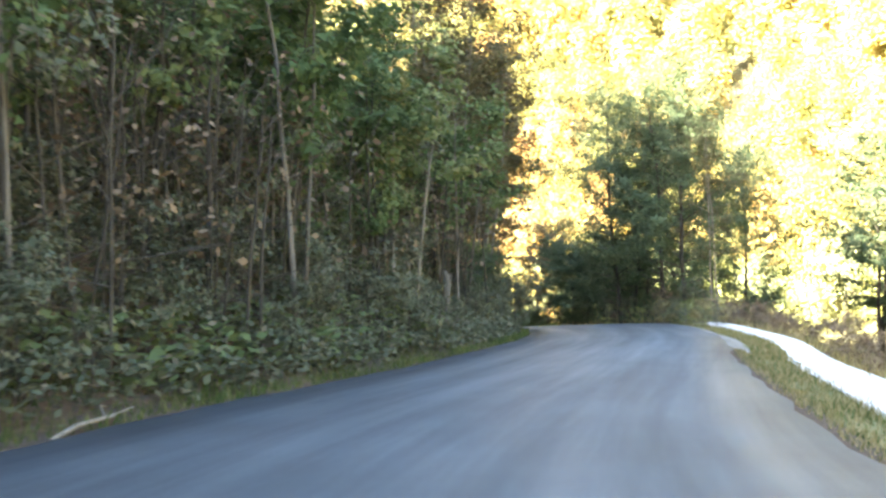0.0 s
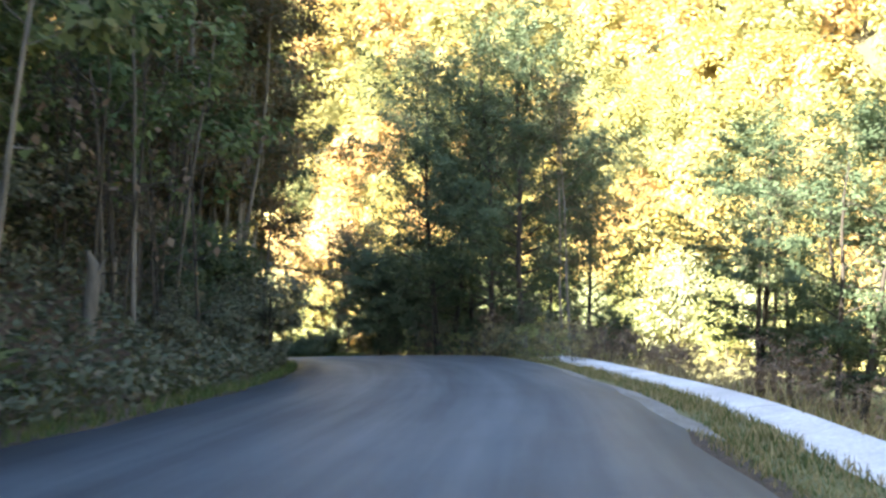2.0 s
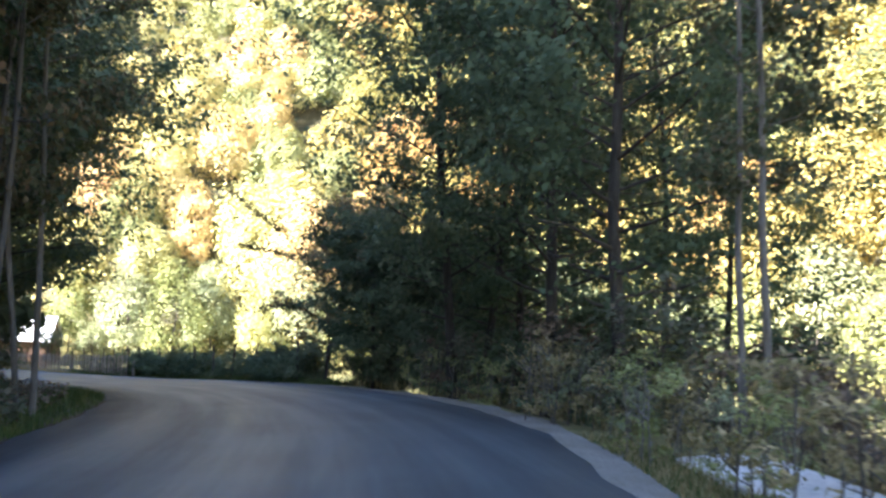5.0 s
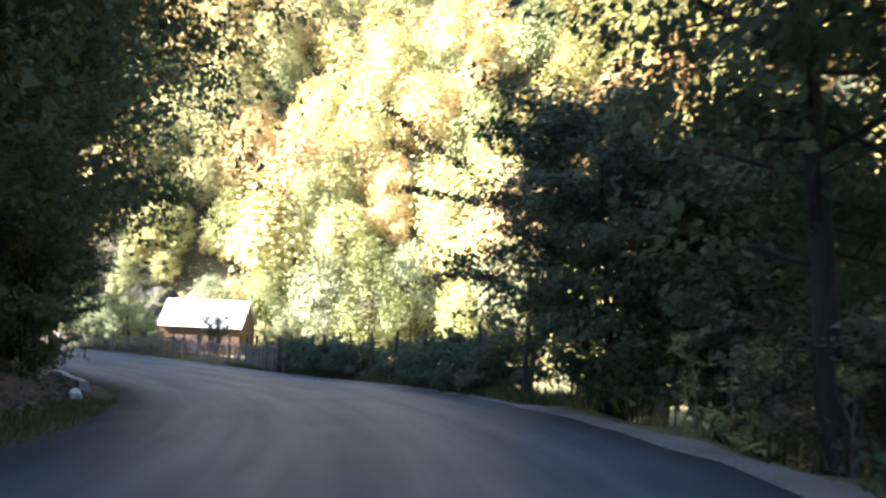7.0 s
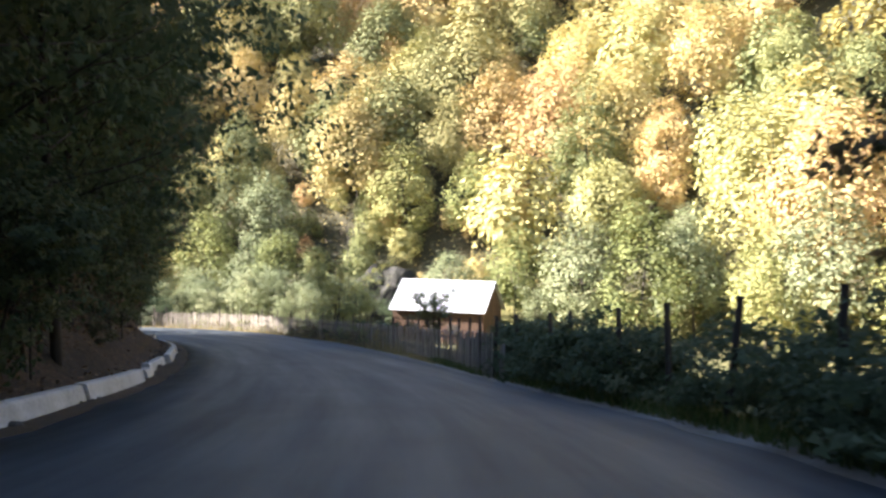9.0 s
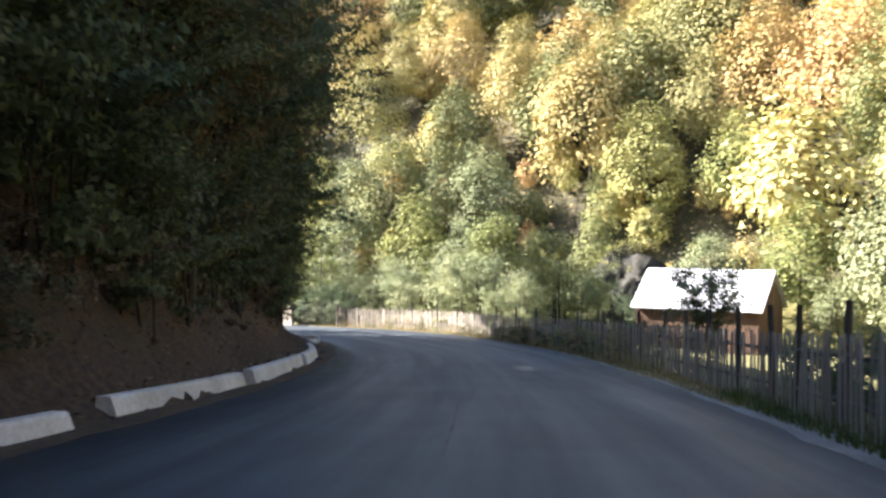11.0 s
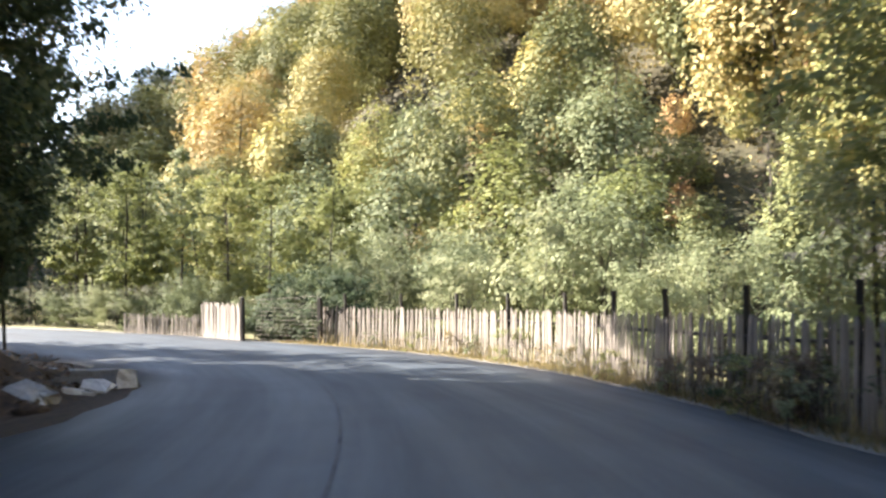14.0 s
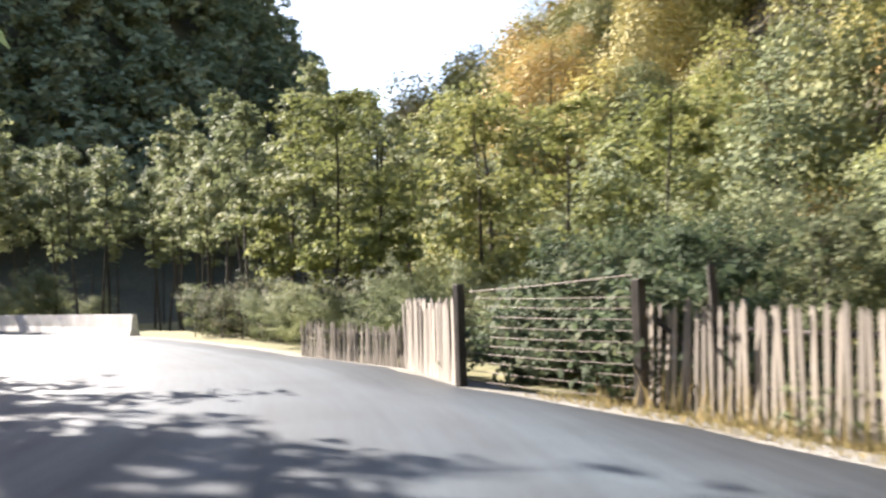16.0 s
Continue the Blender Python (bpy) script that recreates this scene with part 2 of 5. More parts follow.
def right_edge(s):
    return np.interp(s, [0, 34, 46, 56, 64, 70, 80, 96, 112, 124, 140, 150, 156, 159, 161, 163.4, 167, 171.6, 180, 192, 221], [2.3, 2.2, 1.5, 1.3, 1.85, 2.5, 3.0, 3.2, 3.0, 3.5, 3.7, 3.9, 3.4, 2.6, 2.1, 1.35, 1.3, 0.5, 0.4, 0.6, 2.0])


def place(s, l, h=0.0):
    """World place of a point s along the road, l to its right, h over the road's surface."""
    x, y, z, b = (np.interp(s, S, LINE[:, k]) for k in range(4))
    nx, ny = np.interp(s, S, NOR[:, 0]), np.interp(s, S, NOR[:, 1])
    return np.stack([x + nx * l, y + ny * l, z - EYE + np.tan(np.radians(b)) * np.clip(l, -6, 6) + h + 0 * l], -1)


def along(x, y):
    """The way along the road and the offset from it, for arrays of places."""
    x, y = np.atleast_1d(x).astype(float), np.atleast_1d(y).astype(float)
    best = np.empty(len(x), int)
    for k in range(0, len(x), 4000):
        dx, dy = x[k:k + 4000, None] - LINE[None, :, 0], y[k:k + 4000, None] - LINE[None, :, 1]
        best[k:k + 4000] = np.argmin(dx * dx + dy * dy, 1)
    d = np.c_[x, y] - LINE[best, :2]
    return S[best] + (d * TAN[best]).sum(1), np.where((d * NOR[best]).sum(1) >= 0, 1, -1) * np.hypot(*d.T)


# the foot of the sunny hill across the valley
FOOT = np.array([(60, -400), (52, -60), (50, 20), (48, 60), (40, 95), (22, 122), (-6, 139), (-26, 142), (-50, 140), (-92, 138), (-140, 142), (-230, 170)], float)
FOOT_S = np.r_[0, np.cumsum(np.hypot(*np.diff(FOOT, axis=0).T))]


def beyond_foot(x, y):
    """How far a place lies up the hill from its foot (below 0: on the valley floor), and where along the foot."""
    p = np.c_[x, y]
    best, sign, run = np.full(len(p), 1e9), np.ones(len(p)), np.zeros(len(p))
    for a, b, s0 in zip(FOOT[:-1], FOOT[1:], FOOT_S):
        ab = b - a
        u = np.clip(((p - a) @ ab) / (ab @ ab), 0, 1)
        q = p - (a + u[:, None] * ab)
        d = np.hypot(*q.T)
        side = np.where(ab[0] * q[:, 1] - ab[1] * q[:, 0] < 0, 1.0, -1.0)
        near = d < best
        best, sign, run = np.where(near, d, best), np.where(near, side, sign), np.where(near, s0 + u * np.hypot(*ab), run)
    return best * sign, run


def wobble(x, y, size, seed=0.0):
    return np.sin(x / size + 1.3 * np.sin(y / size * 0.7 + seed)) * np.cos(y / size * 1.1 + 0.9 * np.sin(x / size * 0.6 + seed * 2))


def ground_z(x, y):
    x, y = np.atleast_1d(x).astype(float), np.atleast_1d(y).astype(float)
    s, l = along(x, y)
    sc = np.clip(s, 0, S[-1])
    zr = np.interp(sc, S, LINE[:, 2]) - EYE + np.tan(np.radians(np.interp(sc, S, LINE[:, 3]))) * np.clip(l, -6, 6)
    le, re = left_edge(sc), right_edge(sc)
    out_l, out_r = le - l, l - re
    # bank and wooded hill on the inner side of the road
    first = np.interp(sc, [0, 60, 70, 84, 92, 104, 118, 146, 152, 221], [0.6, 0.65, 0.25, 0.3, 0.65, 1.1, 1.6, 1.5, 0.6, 0.3])
    top = np.interp(sc, [0, 78, 92, 104, 112, 126, 140, 150, 158, 221], [46, 46, 31, 24, 20, 15, 9.0, 4.0, 1.2, 1.5])
    u = np.clip(out_l - np.interp(sc, [0, 66, 74, 86, 96, 221], [0.5, 0.6, 2.2, 2.0, 1.75, 1.75]), 0, None)
    bank = np.minimum(first * np.minimum(u, 4.5) + 0.92 * np.clip(u - 4.5, 0, None), top + 0.05 * u)
    bank += 0.25 * wobble(x, y, 2.1) * np.clip(u / 3, 0, 1)
    # shoulder, then the valley floor
    u = np.clip(out_r - np.interp(sc, [0, 66, 76, 100, 112, 221], [2.2, 2.2, 1.2, 2.0, 4.0, 5.0]), 0, None)
    fall = np.interp(sc, [0, 40, 70, 100, 140, 221], [2.6, 2.6, 2.2, 1.9, 1.9, 1.2])
    floor = -fall * (1 - np.exp(-u / 4.0)) + 0.12 * wobble(x, y, 3.3, 2) * np.clip(u / 2, 0, 1)
    floor -= np.interp(sc, [0, 62, 72], [0.13, 0.13, 0.0]) * np.clip(out_r / 0.6, 0, 1)
    z = zr - 0.04 + np.where(l < 0, bank, floor)
    z -= 0.3 * np.clip(np.minimum(-out_l, -out_r) / 0.8, 0, 1)
    # sunny hill
    d, run = beyond_foot(x, y)
    crest = np.interp(run, [0, 585, 620, 650, 695, 740, 789], [135, 130, 105, 82, 60, 38, 12])
    up = np.clip(d, 0, None)
    hill = crest * (1 - np.exp(-up * 1.12 / crest)) + np.clip(up / 20, 0, 1) * (2.0 * wobble(x, y, 11, 1) + 1.0 * wobble(x, y, 5, 4))
    z = np.where(d > 0, z * np.exp(-up / 60) + (1 - np.exp(-up / 60)) * -8.0 + hill, z)
    # dark mountain down the valley
    m = np.hypot((x + 300) / 1.15, (y - 112) / 0.72)
    mountain = 104 * np.exp(-(m / 96) ** 3.0) * (1 + 0.08 * wobble(x, y, 17, 3))
    return z + mountain * np.clip((-x - 110) / 60, 0, 1)


def gz(x, y):
    return float(ground_z(x, y)[0])


def on_ground(s, l):
    p = place(s, l)
    return float(p[0]), float(p[1]), gz(p[0], p[1])


# ---- mesh helpers ----


def mesh_from(name, verts, faces, mat, smooth=False):
    me = bpy.data.meshes.new(name)
    me.from_pydata([tuple(v) for v in verts], [], faces) if not isinstance(faces, np.ndarray) else fill(me, verts, faces)
    me.materials.append(mat)
    if smooth:
        me.polygons.foreach_set("use_smooth", np.ones(len(me.polygons), bool))
    me.update()
    return me


def fill(me, verts, faces):
    n, k = faces.shape
    me.vertices.add(len(verts))
    me.vertices.foreach_set("co", np.asarray(verts, np.float32).ravel())
    me.loops.add(n * k)
    me.loops.foreach_set("vertex_index", faces.astype(np.int32).ravel())
    me.polygons.add(n)
    me.polygons.foreach_set("loop_start", np.arange(0, n * k, k, dtype=np.int32))
    me.update(calc_edges=True)


def part(name, me, parent, label="", m=None):
    ob = new(name, me)
    ob.parent = parent
    if m is not None:
        ob.matrix_basis = m
    return tagged(ob, label) if label else ob


def thing(name, label, category, m=None, group="", kind=""):
    ob = new(name)
    ob.empty_display_size = 0.2
    if m is not None:
        ob.matrix_basis = m
    return tagged(ob, label, category, group, kind)


def box(sx, sy, sz, mat, name="block", bevel=0.01, lift=True, taper=1.0):
    bm = bmesh.new()
    bmesh.ops.create_cube(bm, size=1)
    for v in bm.verts:
        k = taper if v.co.z > 0 else 1
        v.co = Vector((v.co.x * sx * k, v.co.y * sy * k, (v.co.z + (0.5 if lift else 0)) * sz))
    if bevel:
        bmesh.ops.bevel(bm, geom=bm.edges[:], offset=bevel, segments=1, affect="EDGES")
    me = bpy.data.meshes.new(name)
    bm.to_mesh(me)
    bm.free()
    me.materials.append(mat)
    return me


def strip(name, s, rows, mat, smooth=True):
    """A sheet swept along the road: rows of arrays (l, h), one for each line of the section."""
    pts = np.stack([place(s, l * np.ones_like(s), h * np.ones_like(s)) for l, h in rows], 1)
    n, k = len(s), len(rows)
    i = (np.arange(n - 1)[:, None] * k + np.arange(k - 1)[None]).ravel()
    return mesh_from(name, pts.reshape(-1, 3), np.stack([i, i + 1, i + k + 1, i + k], 1), mat, smooth)


def swept(name, pts, section, mat, caps=True):
    """A closed section (offset to the right, up) swept along places."""
    pts = np.asarray(pts, float)
    t = np.gradient(pts[:, :2], axis=0)
    t /= np.hypot(*t.T)[:, None]
    nrm = np.c_[t[:, 1], -t[:, 0], np.zeros(len(t))]
    sec = np.asarray(section, float)
    v = pts[:, None] + nrm[:, None] * sec[None, :, :1] + np.array([0, 0, 1.0]) * sec[None, :, 1:]
    k = len(sec)
    faces = [[i * k + j, i * k + (j + 1) % k, (i + 1) * k + (j + 1) % k, (i + 1) * k + j] for i in range(len(pts) - 1) for j in range(k)]
    if caps:
        faces += [list(range(k))[::-1], [(len(pts) - 1) * k + j for j in range(k)]]
    return mesh_from(name, v.reshape(-1, 3), faces, mat)


class Wood:
    """Collects tapered round limbs into one mesh."""

    def __init__(self, sides=5):
        self.v, self.f, self.k, self.sides = [], [], 0, sides

    def limb(self, pts, radii, sides=0):
        pts, m = np.asarray(pts, float), sides or self.sides
        t = np.gradient(pts, axis=0)
        t /= np.linalg.norm(t, axis=1)[:, None] + 1e-9
        ref = np.where(np.abs(t[:, 2:3]) > 0.9, [[1.0, 0, 0]], [[0, 0, 1.0]])
        a = np.cross(t, ref)
        a /= np.linalg.norm(a, axis=1)[:, None] + 1e-9
        b = np.cross(t, a)
        ang = np.arange(m) * 2 * np.pi / m
        ring = a[:, None] * np.cos(ang)[None, :, None] + b[:, None] * np.sin(ang)[None, :, None]
        self.v.append((pts[:, None] + ring * np.asarray(radii)[:, None, None]).reshape(-1, 3))
        for i in range(len(pts) - 1):
            for j in range(m):
                self.f.append((self.k + i * m + j, self.k + i * m + (j + 1) % m, self.k + (i + 1) * m + (j + 1) % m, self.k + (i + 1) * m + j))
        self.k += len(pts) * m

    def mesh(self, name, mat):
        return mesh_from(name, np.concatenate(self.v), np.array(self.f), mat, True)


def leaves_mesh(name, centres, size, mat, rng, wide=0.6, flat=0.5, vary=0.5, facing=None, corners=4):
    """Many small pointed leaves, each a face of its own."""
    n = len(centres)
    nrm = rng.normal(size=(n, 3))
    nrm[:, 2] = np.abs(nrm[:, 2]) + flat
    if facing is not None:
        nrm = nrm * 0.5 + facing
    nrm /= np.linalg.norm(nrm, axis=1)[:, None]
    a = np.cross(nrm, rng.normal(size=(n, 3)))
    a /= np.linalg.norm(a, axis=1)[:, None]
    b = np.cross(nrm, a)
    k = size * (1 - vary / 2 + vary * rng.random((n, 1)))
    a, b = a * k * 0.5, b * k * 0.5 * wide
    if corners == 3:
        v = np.stack([centres + a, centres + b - a * 0.9, centres - b - a * 0.9], 1).reshape(-1, 3)
        return mesh_from(name, v, np.arange(3 * n).reshape(-1, 3), mat)
    v = np.stack([centres - a, centres + b - a * 0.1, centres + a, centres - b - a * 0.1], 1).reshape(-1, 3)
    return mesh_from(name, v, np.arange(4 * n).reshape(-1, 4), mat)


def blades_mesh(name, roots, height, mat, rng, width=0.012, lean=0.35):
    n = len(roots)
    ang = rng.random(n) * 2 * np.pi
    h = height * (0.45 + 0.9 * rng.random((n, 1)))
    side = np.c_[np.cos(ang), np.sin(ang), np.zeros(n)] * width
    tip = roots + np.c_[rng.normal(size=(n, 2)) * lean * h, h]
    v = np.stack([roots - side, roots + side, tip], 1).reshape(-1, 3)
    return mesh_from(name, v, np.arange(3 * n).reshape(-1, 3), mat)

# ---- ground, road, verges ----
gx = np.r_[np.linspace(-1500, -240, 10), np.arange(-230, -110, 6.0), np.arange(-110, 62, 1.2), np.arange(63, 150, 6.0), np.linspace(165, 1500, 9)]
gy = np.r_[np.linspace(-1300, -60, 10), np.arange(-50, -20, 4.0), np.arange(-20, 160, 1.2), np.arange(162, 300, 6.0), np.linspace(320, 1500, 9)]
GX, GY = np.meshgrid(gx, gy)
gv = np.c_[GX.ravel(), GY.ravel(), ground_z(GX.ravel(), GY.ravel())]
nx_ = len(gx)
gi = (np.arange(len(gy) - 1)[:, None] * nx_ + np.arange(nx_ - 1)[None]).ravel()
ground_me = mesh_from("ground", gv, np.stack([gi, gi + 1, gi + nx_ + 1, gi + nx_], 1), EARTH, True)
ground_me.materials.append(MEADOW)
ground_me.materials.append(SCRUB)
mid = gv[gi] + np.array([0.6, 0.6, 0])
ms, ml = along(mid[:, 0], mid[:, 1])
mh, _ = beyond_foot(mid[:, 0], mid[:, 1])
ground_me.polygons.foreach_set("material_index", np.where((mh > 3) | (mid[:, 0] < -125), 2, (ml > 0).astype(np.int32)).astype(np.int32))
tagged(new("ground", ground_me), "valley ground of leaf litter and dry meadow", "ground", kind="structure")

ss = np.arange(0, S[-1], 1.0)
le, re = left_edge(ss), right_edge(ss)
jag = 0.05 * np.sin(ss * 2.3) + 0.04 * np.sin(ss * 5.1 + 1)
lanes = [(le + jag, -0.07), (le + jag, 0.0)] + [(le + (re - le) * k / 6, 0.035 * math.sin(math.pi * k / 6)) for k in range(1, 6)] + [(re + jag, 0.0), (re + jag, -0.07)]
road_me = strip("road", ss, lanes, ASPHALT)
lane_at = np.stack([np.stack([ss, l * np.ones_like(ss), 0 * ss], 1) for l, _ in lanes], 1).reshape(-1, 3)
road_me.attributes.new("lane", "FLOAT_VECTOR", "POINT").data.foreach_set("vector", lane_at.astype(np.float32).ravel())
tagged(new("road", road_me), "worn grey asphalt road with no markings", "road", kind="structure")
seam_s = np.arange(112, 148, 1.0)
seam_l = -0.75 + 0.02 * np.sin(seam_s * 0.3)
tagged(new("trim", strip("seam", seam_s, [(seam_l - 0.018, 0.042), (seam_l + 0.018, 0.042)], SEAM)), "pale seam along the asphalt", "seam", kind="structure")


def verge(name, s, edge, sign, width, mat, label):
    rows = []
    for k, h in ((-0.15, -0.03), (0.12, -0.012), (0.5, None), (width, None)):
        l = edge + sign * k * np.ones_like(s) + (0.12 * np.sin(s * 1.7) + 0.08 * np.sin(s * 4.3) if k == width else 0)
        p = place(s, l)
        hh = (ground_z(p[:, 0], p[:, 1]) + (0.03 if k < width else 0.012) - p[:, 2]) if h is None else h
        rows.append((l, hh if h is not None else np.minimum(hh, 0.02) if k < width else hh))
    tagged(new(name, strip(name, s, rows if sign > 0 else rows[::-1], mat)), label, "verge", kind="structure")


verge("verge", ss[ss < 47.5], right_edge(ss[ss < 47.5]), 1, 0.4, EARTH, "earthy verge in front of the parapet")
verge("verge", ss[ss > 46.5], right_edge(ss[ss > 46.5]), 1, 0.6, SHOULDER, "pale gravel shoulder beside the asphalt")
verge("verge", ss, left_edge(ss), -1, 0.6, EARTH, "earthy verge under the bank")

# ---- concrete parapet on the valley side ----


def parapet_l(s):
    return np.interp(s, [0, 34, 46, 56, 69], [3.85, 3.55, 2.98, 2.85, 3.6])


def parapet_piece(s0, s1):
    s = np.linspace(s0, s1, 8)
    p = place(s, parapet_l(s), np.interp(s, [0, 40, 48, 60, 69], [-0.5, -0.5, -0.58, -0.55, -0.4]))
    e = thing("parapet_block", "low whitewashed concrete parapet block beside the road", "parapet", group="parapet along the road")
    part("wall", swept("wall", p, [(-0.3, 0), (-0.28, 0.38), (-0.26, 0.395), (0.56, 0.49), (0.58, 0.475), (0.58, 0)], CONCRETE), e)


for k in range(6):
    parapet_piece(18 + k * 8.1, 26.06 + k * 8.1)

# ---- broken concrete kerb under the bank ----


def kerb(s0, s1, tilt=0.0, lift=0.3):
    n = max(3, int((s1 - s0) / 1.5))
    s = np.linspace(s0, s1, n)
    p = place(s, np.minimum(left_edge(s), np.where(s > 130, -4.4, 0)) - 0.45 - tilt, -0.12)
    e = thing("kerb_beam", "pale concrete kerb beam, chipped, under the earth bank", "kerb", group="kerb beams")
    part("beam", swept("beam", p, [(0.06, 0), (-0.04, lift + 0.08), (-0.08, lift + 0.12), (-0.26, lift + 0.12), (-0.28, 0)], CONCRETE), e)


for a, b, ti, li in ((93.2, 96.2, 0.3, 0.12), (97.0, 104.4, 0.05, 0.26), (104.5, 111.3, 0.0, 0.28), (112.9, 114.6, 0.1, 0.2), (116.5, 124.4, 0.35, 0.24), (124.5, 131.8, 0.15, 0.3), (131.9, 140.8, 0.05, 0.3)):
    kerb(a, b, ti, li)



def broken_slab(x, y, z, size, turn, tip, seed):
    r = np.random.default_rng(seed)
    bm = bmesh.new()
    bmesh.ops.create_cube(bm, size=1)
    bmesh.ops.subdivide_edges(bm, edges=bm.edges[:], cuts=2, use_grid_fill=True)
    for v in bm.verts:
        rough = 0.02 if v.co.x < 0.4 else 0.09
        v.co = Vector([c * d + n for c, d, n in zip(v.co, size, r.normal(size=3) * rough * np.array([1, 0.6, 0.5]))])
    me = bpy.data.meshes.new("slab")
    bm.to_mesh(me)
    bm.free()
    me.materials.append(CONCRETE)
    e = thing("broken_slab", "broken piece of pale concrete kerb on the earth verge", "rubble", pose(x, y, z, tip[0], tip[1], turn), "broken kerb pieces")
    part("slab", me, e)


for k, (s, l, h, size, turn, tip) in enumerate(((148.6, -4.3, 0.13, (1.9, 0.4, 0.28), 196, (6, 4)), (147.2, -4.05, 0.05, (0.5, 0.36, 0.2), 150, (14, -10)), (146.5, -4.2, 0.04, (0.34, 0.3, 0.16), 60, (-9, 12)), (145.8, -4.7, 0.1, (0.55, 0.4, 0.2), 20, (20, 6)))):
    x, y, z = on_ground(s, l)
    broken_slab(x, y, z + h, size, turn, tip, 500 + k)

# ---- fences ----
FENCE_S = [110, 113, 117, 126, 137, 145, 151, 156, 160.8]
FENCE_L = [3.3, 3.5, 3.9, 4.4, 4.4, 4.3, 4.8, 4.2, 2.9]


def fence_point(s):
    l = float(np.interp(s, FENCE_S, FENCE_L))
    p = place(s, l)
    return Vector((p[0], p[1], gz(p[0], p[1])))


def picket_mesh(h, w, t):
    bm = bmesh.new()
    prof = [(-w / 2, 0), (w / 2, 0), (w / 2, h - 0.07), (0.008, h), (-0.008, h), (-w / 2, h - 0.07)]
    f = bm.faces.new([bm.verts.new((x, 0, z)) for x, z in prof])
    r = bmesh.ops.extrude_face_region(bm, geom=[f])
    for v in r["geom"]:
        if isinstance(v, bmesh.types.BMVert):
            v.co.y += t
    bmesh.ops.recalc_face_normals(bm, faces=bm.faces[:])
    me = bpy.data.meshes.new("picket")
    bm.to_mesh(me)
    bm.free()
    me.materials.append(PICKET)
    return me


rng = np.random.default_rng(5)
PICKETS = [picket_mesh(1.17 + 0.025 * k, 0.06 + 0.006 * (k % 2), 0.02) for k in range(4)]
POST = Wood(7)
POST.limb([(0, 0, -0.3), (0.01, 0, 0.8), (0, 0.01, 1.62)], [0.055, 0.05, 0.045])
POST = POST.mesh("post", DARKWOOD)
TALLPOST = box(0.13, 0.13, 1.75, DARKWOOD, "gatepost", 0.015)


def rail_mesh(a, b, r=0.03, mat=DARKWOOD):
    w = Wood(6)
    w.limb([a, (a + b) / 2 + Vector((0, 0, -0.015)), b], [r, r, r])
    return w.mesh("rail", mat)


def picket_fence(s0, s1, gap, label):
    e = thing("picket_fence", label, "fence")
    s = s0
    while s < s1:
        p, q = fence_point(s), fence_point(s + 0.2)
        a = math.degrees(math.atan2(q.y - p.y, q.x - p.x))
        part("picket", PICKETS[rng.integers(4)], e, "", pose(p.x, p.y, p.z - 0.04 + rng.normal() * 0.012, rng.normal() * 1.5, rng.normal() * 1.1, a))
        s += gap * (0.93 + 0.14 * rng.random())
    s = s0 + 0.3
    back = None
    while s < s1:
        p, q = fence_point(s), fence_point(s + 0.2)
        n = Vector((-(q.y - p.y), q.x - p.x, 0)).normalized() * -0.11
        c = p + n
        part("post", POST, e, "dark round post", pose(c.x, c.y, c.z - 0.05, rng.normal() * 2, rng.normal() * 2, rng.random() * 90))
        if back is not None:
            for h in (0.38, 0.92):
                part("rail", rail_mesh(back + Vector((0, 0, h)) - n * 0.1, c + Vector((0, 0, h)) - n * 0.1), e)
        back = c
        s += 2.25
    return e


picket_fence(110.2, 118.0, 0.2, "gappy weathered picket fence among brambles")
picket_fence(118.0, 134.5, 0.165, "old picket fence with wide gaps, overgrown with weeds")
picket_fence(134.5, 160.7, 0.115, "weathered grey picket fence with pointed tops")

# wire gate, plank panel and low board fence
GA, GB = Vector((-42.2, 117.5, 0)), Vector((-45.5, 116.85, 0))
for p in (GA, GB):
    p.z = gz(p.x, p.y)
gate = thing("wire_gate", "wire gate strung between two dark timber posts", "gate")
for p in (GA, GB):
    part("gatepost", TALLPOST, gate, "dark timber post", pose(p.x, p.y, p.z - 0.3, 1, -1, 12))
for k in range(10):
    h = 0.12 + k * 0.125
    part("wire", rail_mesh(GA + Vector((0, 0, h)), GB + Vector((0, 0, h + 0.02 * math.sin(k))), 0.006, WIRE), gate)
part("wire", rail_mesh(GA + Vector((0, 0, 1.5)), GB + Vector((0, 0, 1.33)), 0.008, WIRE), gate)
part("brace", rail_mesh(GA + Vector((0.1, 0.1, 1.0)), GA + Vector((1.0, 0.55, 0.3)), 0.03), gate)


def board_run(a, b, h, gap, label, lean, width=0.085, sway=1.2):
    e = thing("board_fence", label, "fence")
    d = (b - a)
    n = int(d.length / gap)
    ang = math.degrees(math.atan2(d.y, d.x))
    me = [picket_mesh(h + 0.07 * (k - 1), width, 0.02) for k in range(3)]
    for k in range(n + 1):
        p = a + d * (k / max(n, 1))
        part("board", me[rng.integers(3)], e, "", pose(p.x, p.y, gz(p.x, p.y) - 0.05, rng.normal() * sway, lean + rng.normal() * sway, ang))
    for hh in (0.3 * h, 0.75 * h):
        p, q = a + Vector((0.02, 0.05, 0)), b + Vector((0.02, 0.05, 0))
        part("rail", rail_mesh(Vector((p.x, p.y, gz(p.x, p.y) + hh)), Vector((q.x, q.y, gz(q.x, q.y) + hh))), e)


